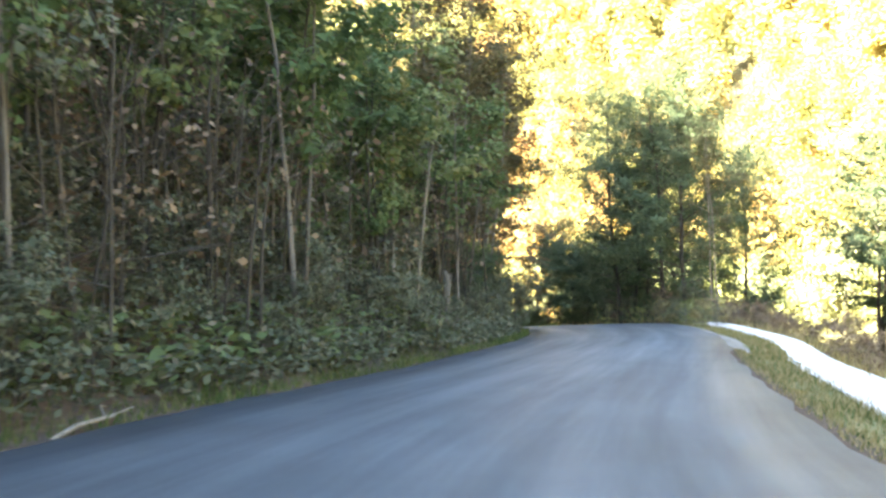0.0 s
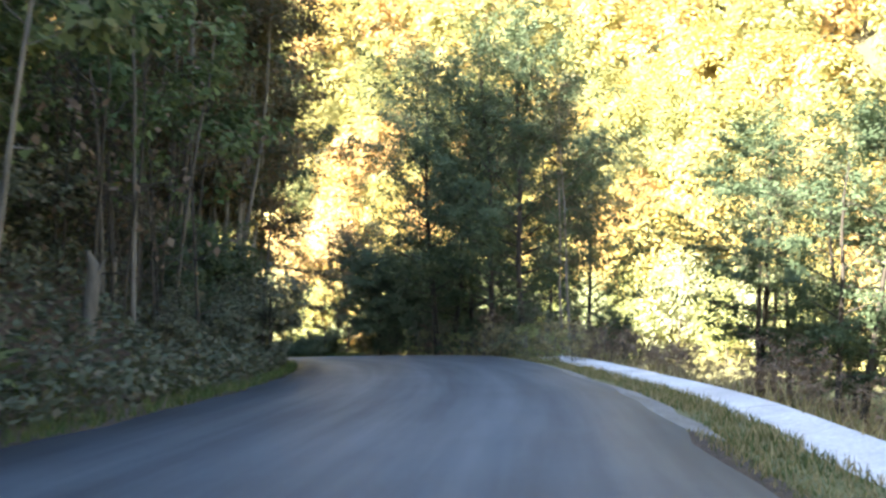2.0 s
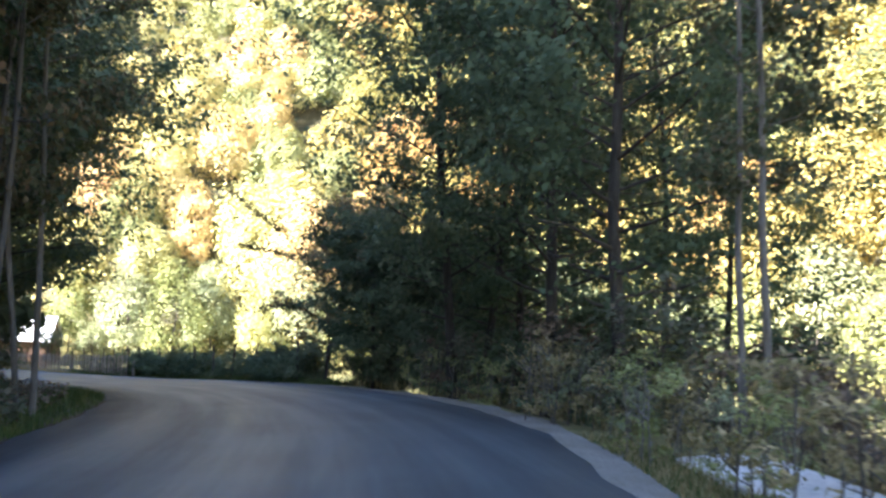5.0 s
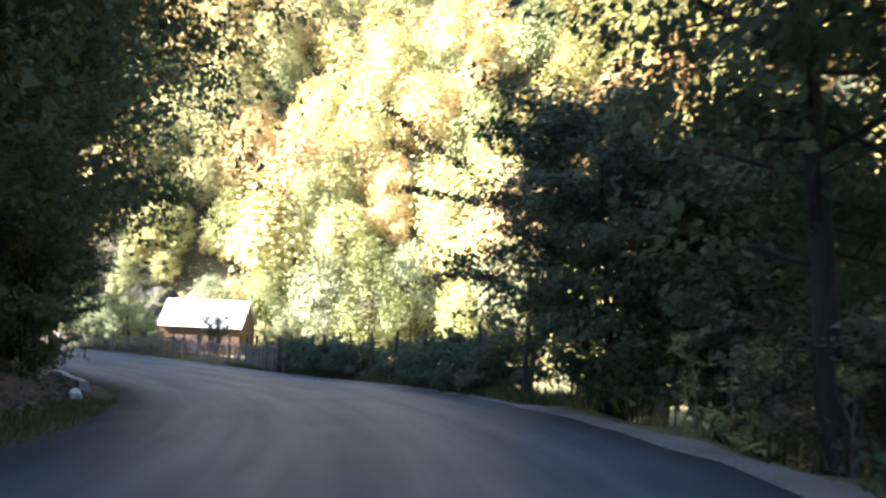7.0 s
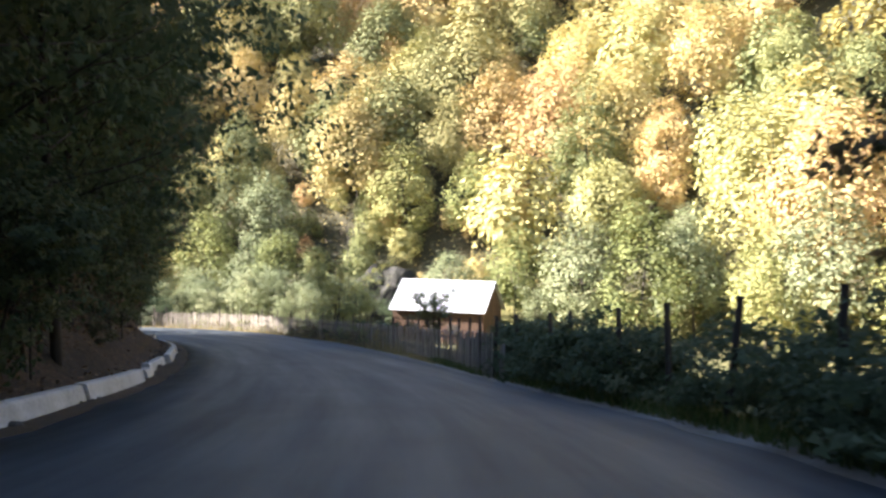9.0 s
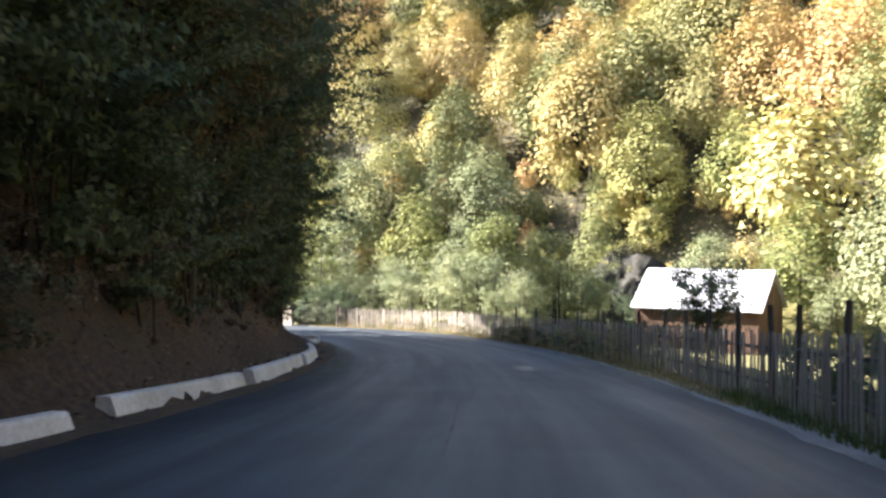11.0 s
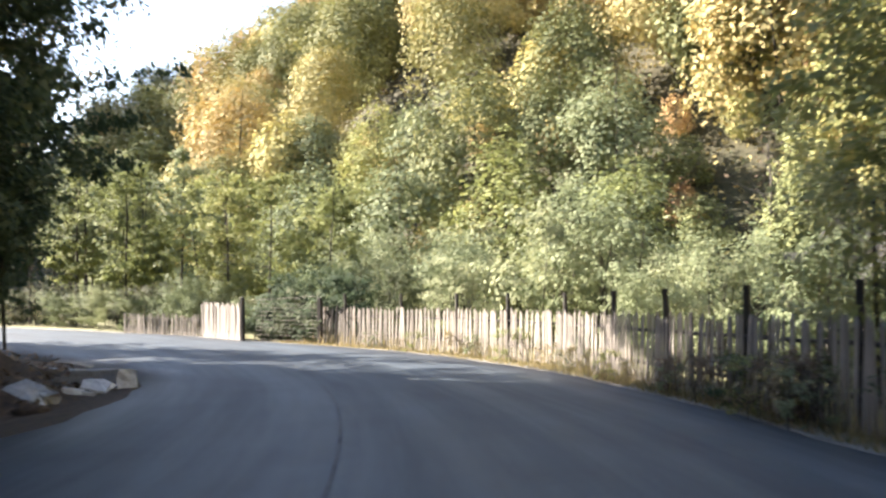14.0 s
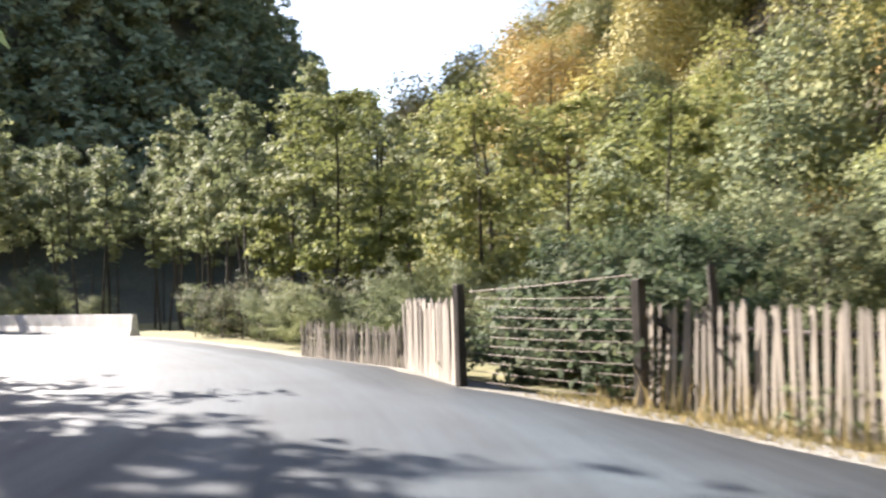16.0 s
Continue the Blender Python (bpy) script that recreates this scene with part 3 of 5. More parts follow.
board_run(GB + Vector((-0.15, 0.03, 0)), Vector((-48.8, 117.35, 0)), 1.25, 0.2, "tall panel of weathered grey planks beside the gate", 1, 0.115)
board_run(Vector((-48.95, 117.4, 0)), Vector((-53.9, 116.85, 0)), 0.8, 0.062, "low brushwood fence of thin grey sticks", 2, 0.034, 2.2)

# posts standing in the bramble hedge
for s in np.arange(89.7, 110, 2.25):
    x, y, z = on_ground(s, 3.95 + 0.1 * math.sin(s))
    e = thing("fence_post", "dark wooden post standing in a bramble hedge", "post", pose(x, y, z, rng.normal() * 2, rng.normal() * 2, 0), "hedge posts")
    part("post", POST, e)
x, y, z = on_ground(109.4, 3.35)
e = thing("marker_post", "short grey post at the road's edge", "post", pose(x, y, z - 0.1))
part("post", box(0.11, 0.11, 1.0, PICKET, "post", 0.01), e)
for s, l, h in ((47.9, -7.1, 1.25), (53.5, -7.2, 1.0)):
    x, y, z = on_ground(s, l)
    e = thing("fence_post", "old pale post on the bank", "post", pose(x, y, z, 3, 2, 0), "bank posts")
    w = Wood(7)
    w.limb([(0, 0, -0.2), (0, 0, h)], [0.07, 0.055])
    part("post", w.mesh("post", PALEBARK), e)
x, y, z = on_ground(50.9, -6.7)
e = thing("tree_stump", "tall broken pale tree stump among weeds", "stump", pose(x, y, z))
w = Wood(8)
w.limb([(0, 0, -0.2), (0.0, 0.02, 0.5), (0.05, 0, 0.95), (0.02, 0.05, 1.2), (-0.06, 0, 1.42)], [0.15, 0.12, 0.11, 0.09, 0.02])
w.limb([(0.05, 0, 0.9), (0.14, 0.02, 1.15), (0.2, 0, 1.3)], [0.06, 0.04, 0.015])
part("stem", w.mesh("stem", PALEBARK), e)

# concrete barrier where the road bends away
bs = place(np.array([192.0, 197, 203, 209, 215]), np.array([1.3, 1.5, 2.0, 2.6, 3.4]), -0.1)
e = thing("concrete_barrier", "pale concrete barrier at the bend of the road", "barrier")
part("wall", swept("wall", bs, [(0, 0), (0.12, 0.35), (0.18, 0.95), (0.36, 0.95), (0.42, 0.35), (0.54, 0)], CONCRETE), e)

# ---- house in the meadow ----
hx, hy = -25.85, 134.98
hz = gz(hx, hy) - 0.1
house = thing("house", "small brown house with a bright sheet metal roof", "house", pose(hx, hy, 0, 0, 0, 3.7))
RIDGE, EAVE, HALF, LONG = -6.3, -8.75, 3.04, 8.4
wl, wh = LONG - 0.5, HALF - 0.35


def slab(name, a, b, c, d, t, mat):
    bm = bmesh.new()
    f = bm.faces.new([bm.verts.new(p) for p in (a, b, c, d)])
    r = bmesh.ops.extrude_face_region(bm, geom=[f])
    for v in r["geom"]:
        if isinstance(v, bmesh.types.BMVert):
            v.co += Vector(t)
    bmesh.ops.recalc_face_normals(bm, faces=bm.faces[:])
    me = bpy.data.meshes.new(name)
    bm.to_mesh(me)
    bm.free()
    me.materials.append(mat)
    return me


for sy in (-1, 1):
    roof = part("roof", slab("roof", (-LONG / 2, 0, RIDGE), (LONG / 2, 0, RIDGE), (LONG / 2, sy * HALF, EAVE), (-LONG / 2, sy * HALF, EAVE), (0, 0, 0.06), SHEET), house, "bright sheet metal roof slope")
    for k in range(13):
        xk = -LONG / 2 + 0.1 + k * (LONG - 0.2) / 12
        part("roof_seam", slab("roof_seam", (xk - 0.02, 0, RIDGE + 0.05), (xk + 0.02, 0, RIDGE + 0.05), (xk + 0.02, sy * HALF, EAVE + 0.05), (xk - 0.02, sy * HALF, EAVE + 0.05), (0, 0, 0.04), SHEET), roof)
    part("wall", slab("wall", (-wl / 2, sy * wh, hz), (wl / 2, sy * wh, hz), (wl / 2, sy * wh, EAVE + 0.3), (-wl / 2, sy * wh, EAVE + 0.3), (0, -sy * 0.2, 0), BROWNWALL), house)
    gable = [(sy * wl / 2, -wh + 0.2, hz), (sy * wl / 2, wh - 0.2, hz), (sy * wl / 2, wh - 0.2, EAVE + 0.35), (sy * wl / 2, 0, RIDGE - 0.1), (sy * wl / 2, -wh + 0.2, EAVE + 0.35)]
    bm = bmesh.new()
    f = bm.faces.new([bm.verts.new(p) for p in gable])
    r = bmesh.ops.extrude_face_region(bm, geom=[f])
    for v in r["geom"]:
        if isinstance(v, bmesh.types.BMVert):
            v.co.x -= sy * 0.2
    bmesh.ops.recalc_face_normals(bm, faces=bm.faces[:])
    me = bpy.data.meshes.new("gable")
    bm.to_mesh(me)
    bm.free()
    me.materials.append(BROWNWALL)
    part("gable", me, house)
for xk in (-2.2, 1.4):
    win = part("window", box(0.95, 0.06, 0.8, DARKWOOD, "window", 0.01), house, "dark small window", pose(xk, -wh - 0.02, hz + 0.9))
part("door", box(0.9, 0.06, 1.8, DARKWOOD, "door", 0.01), house, "dark plank door", pose(-0.4, -wh - 0.02, hz + 0.1))

# dark rock outcrop at the hill's foot behind the house, standing in for shade


def outcrop(cx, cy, width, height, deep, turn):
    u, v = np.meshgrid(np.linspace(-1, 1, 44), np.linspace(0, 1, 26))
    x = u * width / 2
    crag = 0.9 * wobble(u * 9, v * 7, 1.0, 1) + 0.5 * np.abs(wobble(u * 21, v * 13, 1.0, 4)) + 0.25 * wobble(u * 47, v * 39, 1.0, 2)
    y = deep * (0.35 * v + 0.5 * u * u) - 0.45 * crag
    z = height * v * (1 - 0.35 * u * u + 0.1 * wobble(u * 5, u * 3, 1.0, 2)) + 0.35 * wobble(u * 12, v * 9, 1.0, 6)
    i = (np.arange(25)[:, None] * 44 + np.arange(43)[None]).ravel()
    me = mesh_from("rock", np.stack([x, y, z], -1).reshape(-1, 3), np.stack([i, i + 1, i + 45, i + 44], 1), ROCK)
    e = thing("rock_outcrop", "dark mossy rock outcrop standing in for shade at the foot of the wooded hill", "rock", pose(cx, cy, gz(cx, cy) - 0.6, 0, 0, turn))
    part("rock", me, e)


outcrop(-35.5, 140.4, 13.0, 6.4, 3.0, 2)

# ---- trees and shrubs ----


def tree_meshes(seed, h, base, radius, n, leaf, leaf_mat, bark=BARK, trunk=0.14, stems=1, limbs=16, droop=0.0, clump=0.55, flat=0.5, shape=0.55, wide=0.6, sides=5, twigs=3, out=0.5, corners=4, lean=None, gaps=0.25, sprays=9, lumps=0):
    """The wood and the leaves of one tree: h high, crown from base up, of that radius; shape: the crown's widest height (0 to 1).
    Leaves sit along sprays of twigs; with lumps, on that many rounded heaps that make up a closed crown."""
    r = np.random.default_rng(seed)
    wood, spray, dense = Wood(sides), [], []
    for st in range(stems):
        tip = r.normal(size=2) * (0.04 if stems == 1 else 0.075) if lean is None else np.array(lean) + r.normal(size=2) * 0.03
        off = r.normal(size=2) * (0.0 if stems == 1 else 0.3)
        hh = h * (1 - 0.2 * r.random() * (st > 0))
        t = np.linspace(0, 1, 8)
        wig = np.cumsum(r.normal(size=(8, 2)) * 0.009 * h, 0)
        spine = np.c_[off[0] + tip[0] * hh * t + wig[:, 0] * t, off[1] + tip[1] * hh * t + wig[:, 1] * t, hh * 0.96 * t - 0.25 * (t == 0)]
        rad = trunk * (1 - st * 0.12) * (1 - 0.9 * t) ** 0.8 + 0.008
        wood.limb(spine, rad)
        nl = max(4, int(limbs / stems))
        for k in range(nl):
            u = base / h + (0.97 - base / h) * ((k + r.random() * 0.9) / nl)
            c = np.array([np.interp(u, t, spine[:, j]) for j in range(3)])
            rel = (u - base / h) / (1 - base / h)
            prof = math.sin(math.pi * min(1, max(0.08, rel ** (math.log(0.5) / math.log(shape))))) ** 0.6
            az = k * 2.4 + r.random() * 1.2 + st * 2
            ln = radius * prof * (0.65 + 0.5 * r.random())
            el = 0.15 + 0.9 * rel + r.normal() * 0.15 - droop
            d = np.array([math.cos(az) * math.cos(el), math.sin(az) * math.cos(el), math.sin(el)])
            q = np.linspace(0, 1, 5)[:, None]
            pts = c + d * ln * q + np.array([0, 0, 1.0]) * (0.12 - droop) * ln * q ** 2 + r.normal(size=(5, 3)) * 0.035 * ln * q
            r0 = max(0.011, np.interp(u, t, rad) * 0.36)
            wood.limb(pts, r0 * (1 - 0.88 * q[:, 0]), max(3, sides - 1))
            full = 0.12 + r.random() ** 1.3 if r.random() > gaps else 0.04
            for j in range(sprays):
                f = 1.0 + 3.0 * (j + r.random()) / sprays
                b0 = pts[int(f)] + (pts[min(int(f) + 1, 4)] - pts[int(f)]) * (f - int(f))
                way = d * 0.45 + r.normal(size=3) * np.array([0.6, 0.6, 0.34]) + np.array([0, 0, 0.1 - droop])
                e0 = b0 + way * max(0.35, ln) * (0.3 + 0.25 * r.random())
                if j < twigs:
                    wood.limb([b0, e0], [r0 * 0.32, 0.004], 3)
                spray.append((b0, e0))
                dense.append(full * (0.4 + r.random()))
    if lumps:
        # loose uneven heaps over a closed crown
        g = (np.arange(lumps) + 0.5) / lumps
        up = 1 - 1.8 * g
        az = g * lumps * 2.4 + r.random() * 6 + r.normal(size=lumps) * 0.35
        ring = np.sqrt(np.clip(1 - up * up, 0, 1)) * (1.0 - 0.22 * up)
        mid = np.array([spine[4, 0], spine[4, 1], (base + h) / 2])
        half = np.array([radius, radius, (h - base) / 2])
        big = (0.17 + 0.26 * r.random(lumps) ** 1.4) * radius
        heart = mid + np.c_[ring * np.cos(az), ring * np.sin(az), up] * (half - 0.3 * radius) * (0.62 + 0.5 * r.random((lumps, 1)))
        of = r.choice(lumps, n, p=big ** 1.7 / (big ** 1.7).sum())
        o = r.normal(size=(n, 3))
        o /= np.linalg.norm(o, axis=1)[:, None]
        away = (heart - mid)[of] / half
        away /= np.linalg.norm(away, axis=1)[:, None] + 1e-6
        o = np.where(((o * away).sum(1) < -0.5)[:, None], -o, o)
        pos = heart[of] + o * (big[of] * (0.45 + 0.85 * r.random(n) ** 0.8))[:, None] * np.array([1, 1, 0.85])
        pos += r.normal(size=(n, 3)) * 0.07 * radius
        face = 0.7 * o + 0.8 * away + np.array([0, 0, 0.2])
    else:
        a, e = (np.array([p[k] for p in spray]) for k in (0, 1))
        dense = np.array(dense) * np.linalg.norm(e - a, axis=1)
        of = r.choice(len(a), n, p=dense / dense.sum())
        u = r.random((n, 1)) ** 0.75 * 1.05
        pos = a[of] + (e - a)[of] * u + r.normal(size=(n, 3)) * clump * np.array([0.36, 0.36, 0.2])
        face = pos - e.mean(0) * np.array([1, 1, 0.85])
        face /= np.linalg.norm(face, axis=1)[:, None] + 1e-6
        own = pos - (a[of] * 0.5 + e[of] * 0.5)
        face += 0.8 * own / (np.linalg.norm(own, axis=1)[:, None] + 1e-6)
    pos[:, 2] = np.maximum(pos[:, 2], 0.05 + 0.1 * r.random(n))
    return wood.mesh("trunk", bark), leaves_mesh("crown", pos, leaf, leaf_mat, r, wide, flat, vary=0.8, facing=face * out, corners=corners)


def tree_kind(name, label, category, meshes, group="", wood_name="trunk", leaf_name="crown"):
    """A first tree of a kind, far below ground never: it is placed by the first call of plant()."""
    return {"name": name, "label": label, "category": category, "meshes": meshes, "group": group, "names": (wood_name, leaf_name), "k": 0}


def plant(kind, x, y, scale=1.0, turn=None, tall=1.0, sink=0.0, label=""):
    wood, leaf = kind["meshes"][kind["k"] % len(kind["meshes"])]
    kind["k"] += 1
    turn = random.uniform(0, 360) if turn is None else turn
    m = pose(x, y, gz(x, y) - sink, 0, 0, turn) @ Matrix.Diagonal((scale, scale, scale * tall, 1))
    e = thing(kind["name"], label or kind["label"], kind["category"], m, kind["group"])
    part(kind["names"][0], wood, e)
    part(kind["names"][1], leaf, e)
    return e


def plant_road(kind, s, l, scale=1.0, **kw):
    p = place(s, l)
    return plant(kind, float(p[0]), float(p[1]), scale, **kw)


ROADTREE = tree_kind("tree", "tall leafy green roadside tree in shade", "tree", [tree_meshes(11 + k, 13.0, 2.2, 4.4, 17000, 0.15, LEAF_TURN if k % 2 else LEAF_DARK, trunk=0.15, limbs=44, clump=0.55, sides=6, sprays=12, corners=3, wide=0.75) for k in range(4)], "roadside trees")
THINTREE = tree_kind("tree", "slender many-stemmed tree with pale bark", "tree", [tree_meshes(31 + k, 13.0, 4.2, 2.4, 7500, 0.14, LEAF_TURN, PALEBARK, 0.07, stems=2 + k % 2, limbs=32, clump=0.5, sprays=8) for k in range(3)], "slender trees")
BANKTREE = tree_kind("tree", "dark leafy tree on the wooded bank", "tree", [tree_meshes(51 + k, 10.5, 1.6, 3.4, 2600, 0.34, LEAF_DARK, trunk=0.11, limbs=20, twigs=2, clump=0.65, corners=3, wide=0.75) for k in range(4)], "wooded bank")
OVERTREE = tree_kind("tree", "dark leafy tree leaning over the road from the bank", "tree", [tree_meshes(46 + k, 11.5, 2.4, 5.2, 19000, 0.155, LEAF_DARK, trunk=0.11, limbs=46, clump=0.55, shape=0.36, sides=6, sprays=12, corners=3, wide=0.75) for k in range(3)], "trees over the road")
SLIM = tree_kind("tree", "thin young tree on the wooded bank", "tree", [tree_meshes(71 + k, 8.0, 2.4, 1.7, 1800, 0.19, LEAF_GREEN, PALEBARK if k == 1 else BARK, 0.05, stems=1 + k % 2, limbs=18, clump=0.45, corners=3, wide=0.7) for k in range(4)], "young trees on the bank")
AIRY = tree_kind("tree", "airy spreading tree with layered limbs beyond the parapet", "tree", [tree_meshes(91 + k, 11.0, 1.8, 4.5, 19000, 0.15, LEAF_DARK, BARK, 0.13, stems=2, limbs=34, clump=0.45, droop=0.12, flat=1.0, sprays=10, gaps=0.2) for k in range(2)], "airy trees")
HAZEL = tree_kind("shrub", "dense dark shrub beside the road", "shrub", [tree_meshes(101 + k, 4.6, 0.35, 2.2, 6000, 0.15, LEAF_DARK, BARK, 0.05, stems=5, limbs=36, clump=0.4, corners=3, wide=0.75) for k in range(2)], "dark shrubs")
HILLTREE = tree_kind("tree", "autumn coloured tree on the sunny hillside", "tree", [tree_meshes(121 + k, (11.5, 14.0, 12.5)[k % 3], 0.4, (4.3, 3.7, 4.8)[k % 3], 7500, 0.27, LEAF_HILL, out=0.8, corners=3, wide=0.9, trunk=0.12, limbs=12, twigs=1, sprays=2, lumps=36 + 3 * k, sides=4) for k in range(6)], "hillside wood")
HILLOLIVE = tree_kind("tree", "olive and russet tree on the hillside", "tree", [tree_meshes(441 + k, 11.5, 0.4, 4.2, 7000, 0.26, LEAF_OLIVE, out=0.8, corners=3, wide=0.9, trunk=0.12, limbs=12, twigs=1, sprays=2, lumps=36 + 3 * k, sides=4) for k in range(4)], "hillside wood")
HILLGOLD = tree_kind("tree", "golden yellow tree on the hillside", "tree", [tree_meshes(461 + k, 11.5, 0.4, 4.2, 5200, 0.3, LEAF_GOLD, out=0.8, corners=3, wide=0.9, trunk=0.12, limbs=12, twigs=1, sprays=2, lumps=36 + 3 * k, sides=4) for k in range(4)], "hillside wood")
HILLGREEN = tree_kind("tree", "light green tree at the foot of the hill", "tree", [tree_meshes(141 + k, 10.0, 0.3, 3.3, 4600, 0.25, LEAF_LIME if k % 2 else LEAF_GREY, out=0.8, corners=3, wide=0.8, trunk=0.11, limbs=14, twigs=1, sprays=2, lumps=36 + 3 * k, sides=4) for k in range(4)], "foot of the hill")
SPREAD = tree_kind("tree", "low spreading tree with dark stems beside the hedge", "tree", [tree_meshes(421 + k, 6.6, 1.55, 3.5, 19000, 0.14, LEAF_DARK, BARK, 0.09, stems=1 + 3 * k, limbs=40, clump=0.42, shape=0.42, droop=0.1, sides=6, sprays=12, gaps=0.04, corners=3, wide=0.75) for k in range(2)], "spreading trees")
HEDGETREE = tree_kind("tree", "small dark tree with a high crown beside the hedge", "tree", [tree_meshes(425, 8.6, 2.3, 3.9, 19000, 0.15, LEAF_TURN, BARK, 0.1, limbs=36, clump=0.42, shape=0.42, sides=7, sprays=11, gaps=0.1, corners=3, wide=0.75)], "spreading trees")
TALLTREE = tree_kind("tree", "tall dark tree with bare limbs beside the road", "tree", [tree_meshes(431 + k, 14.0, 2.0, 4.8, 18500, 0.15, LEAF_DARK, trunk=0.13, limbs=44, clump=0.5, sides=7, shape=0.45, stems=1, sprays=12, gaps=0.28) for k in range(3)], "roadside trees")
WILLOW = tree_kind("shrub", "grey green willow shrub at the meadow's edge", "shrub", [tree_meshes(161 + k, 4.2, 0.25, 2.3, 5600, 0.16, LEAF_GREY, BARK, 0.05, stems=6, limbs=36, twigs=1, clump=0.45, wide=0.5, corners=3, out=0.9) for k in range(4)], "willow shrubs")
ACACIA = tree_kind("tree", "yellow green feathery tree beside the bend", "tree", [tree_meshes(181 + k, 8.4, 2.2, 2.4, 4500, 0.2, LEAF_LIME, BARK, 0.08, stems=1 + k % 2, limbs=26, clump=0.45, droop=0.15, flat=1.2) for k in range(3)], "feathery trees")
RIVERTREE = tree_kind("tree", "slim green tree beyond the bend", "tree", [tree_meshes(201 + k, 11.0, 5.0, 1.4, 2000, 0.24, LEAF_GREY, BARK, 0.08, stems=1, limbs=20, twigs=1, clump=0.5, corners=3, wide=0.8) for k in range(3)], "trees beyond the bend")
BUSH = tree_kind("shrub", "low weedy green shrub on the bank", "shrub", [tree_meshes(221 + k, 1.5, 0.1, 0.95, 1250, 0.1, LEAF_WEED, BARK, 0.02, stems=4, limbs=16, twigs=1, sides=3, clump=0.26, corners=3, wide=0.7) for k in range(4)], "weedy shrubs")
BRAMBLE = tree_kind("shrub", "dark bramble bush along the fence", "shrub", [tree_meshes(241 + k, 1.35, 0.05, 1.0, 1050, 0.12, LEAF_DARK, BARK, 0.015, stems=5, limbs=20, twigs=1, sides=3, clump=0.24, droop=0.2, corners=3, wide=0.7) for k in range(4)], "bramble hedge")
BROWNBUSH = tree_kind("shrub", "dry brown weeds and twigs", "shrub", [tree_meshes(261 + k, 1.5, 0.1, 0.8, 700, 0.12, LEAF_BROWN, BARK, 0.012, stems=6, limbs=24, twigs=2, sides=3, clump=0.2, wide=0.4, corners=3) for k in range(3)], "dry weeds")
TUFT = tree_kind("weed_tuft", "tuft of dry yellow weeds against the fence", "plant", [tree_meshes(271 + k, 1.0, 0.05, 0.36, 1000, 0.075, (GRASS_DRY, LEAF_GREY, GRASS_DRY, LEAF_LIME)[k], PALEBARK, 0.004, stems=6, limbs=18, twigs=1, sides=3, sprays=4, clump=0.12, wide=0.35, corners=3) for k in range(4)], "weeds along the fence", "stem", "foliage")
LIMEBUSH = tree_kind("shrub", "bushy yellow green shrub behind the fence", "shrub", [tree_meshes(171 + k, 4.4, 0.3, 2.3, 4600, 0.15, LEAF_GREY if k % 2 else LEAF_LIME, BARK, 0.05, stems=6, limbs=36, clump=0.4, wide=0.45) for k in range(2)], "shrubs behind the fence")
THICKET = tree_kind("shrub", "tall leafy thicket on the shaded bank", "shrub", [tree_meshes(401 + k, 3.6, 0.3, 1.7, 2400, 0.125, LEAF_WEED if k % 3 else LEAF_GREEN, PALEBARK, 0.03, stems=5, limbs=24, clump=0.42, droop=0.1, corners=3, wide=0.7) for k in range(4)], "bank thicket")
TWIGS = tree_kind("shrub", "bare brown twigs and dead stems on the bank", "shrub", [tree_meshes(411 + k, 3.2, 0.3, 1.7, 160, 0.12, LEAF_BROWN, BARK, 0.018, stems=5, limbs=30, clump=0.4) for k in range(3)], "dead stems")
BARE = tree_kind("tree", "bare grey tree on the hillside", "tree", [tree_meshes(281, 8.0, 1.2, 2.4, 60, 0.2, LEAF_BROWN, PALEBARK, 0.12, limbs=30, clump=0.4)], "bare trees")

random.seed(7)
R = np.random.default_rng(21)


def up_hill(run, up):
    i = int(np.clip(np.searchsorted(FOOT_S, run) - 1, 0, len(FOOT) - 2))
    d = FOOT[i + 1] - FOOT[i]
    return FOOT[i] + d * (run - FOOT_S[i]) / (FOOT_S[i + 1] - FOOT_S[i]) + np.array([d[1], -d[0]]) / np.hypot(*d) * up


def spaced(n, tries, gap, draw):
    """Up to n random places, none nearer to another than gap."""
    got = []
    for _ in range(tries):
        q = draw()
        if len(got) < n and all((q[0] - a) ** 2 + (q[1] - b) ** 2 > gap * gap for a, b in got):
            got.append((float(q[0]), float(q[1])))
    return got



# big roadside clump on the valley side
for x, y, sc, tall in ((10.9, 56.2, 1.0, 1.0), (11.7, 56.6, 0.92, 1.05), (13.2, 58.8, 0.95, 1.0), (12.0, 50.0, 0.95, 1.0), (12.6, 47.6, 0.95, 1.0), (15.8, 61.5, 0.95, 1.0), (16.2, 55.0, 0.9, 1.0), (19.5, 58.5, 0.9, 1.0)):
    plant(TALLTREE, x, y, sc, tall=tall)
plant(HEDGETREE, 7.4, 74.6, 1.0)
plant(SPREAD, 9.2, 64.0, 0.85)
plant(SPREAD, 12.4, 69.5, 1.1)
plant(SPREAD, 11.4, 62.3, 0.85)
for x, y, sc in ((13.2, 66.4, 0.95), (10.4, 66.8, 0.9), (12.0, 69.4, 1.2)):
    plant(SPREAD, x, y, sc)
for x, y, sc in ((15.2, 57.6, 0.7), (14.4, 54.0, 0.75), (14.8, 49.6, 0.5), (18.0, 52.0, 0.7), (12.2, 66.0, 0.35), (13.4, 70.4, 0.45), (11.2, 63.8, 0.3)):
    plant(HAZEL, x, y, sc)
for s, l, sc in ((84.0, 4.9, 0.5), (78.5, 5.6, 0.5)):
    plant_road(HAZEL, s, l, sc)
plant(THINTREE, 12.5, 42.6, 0.72)
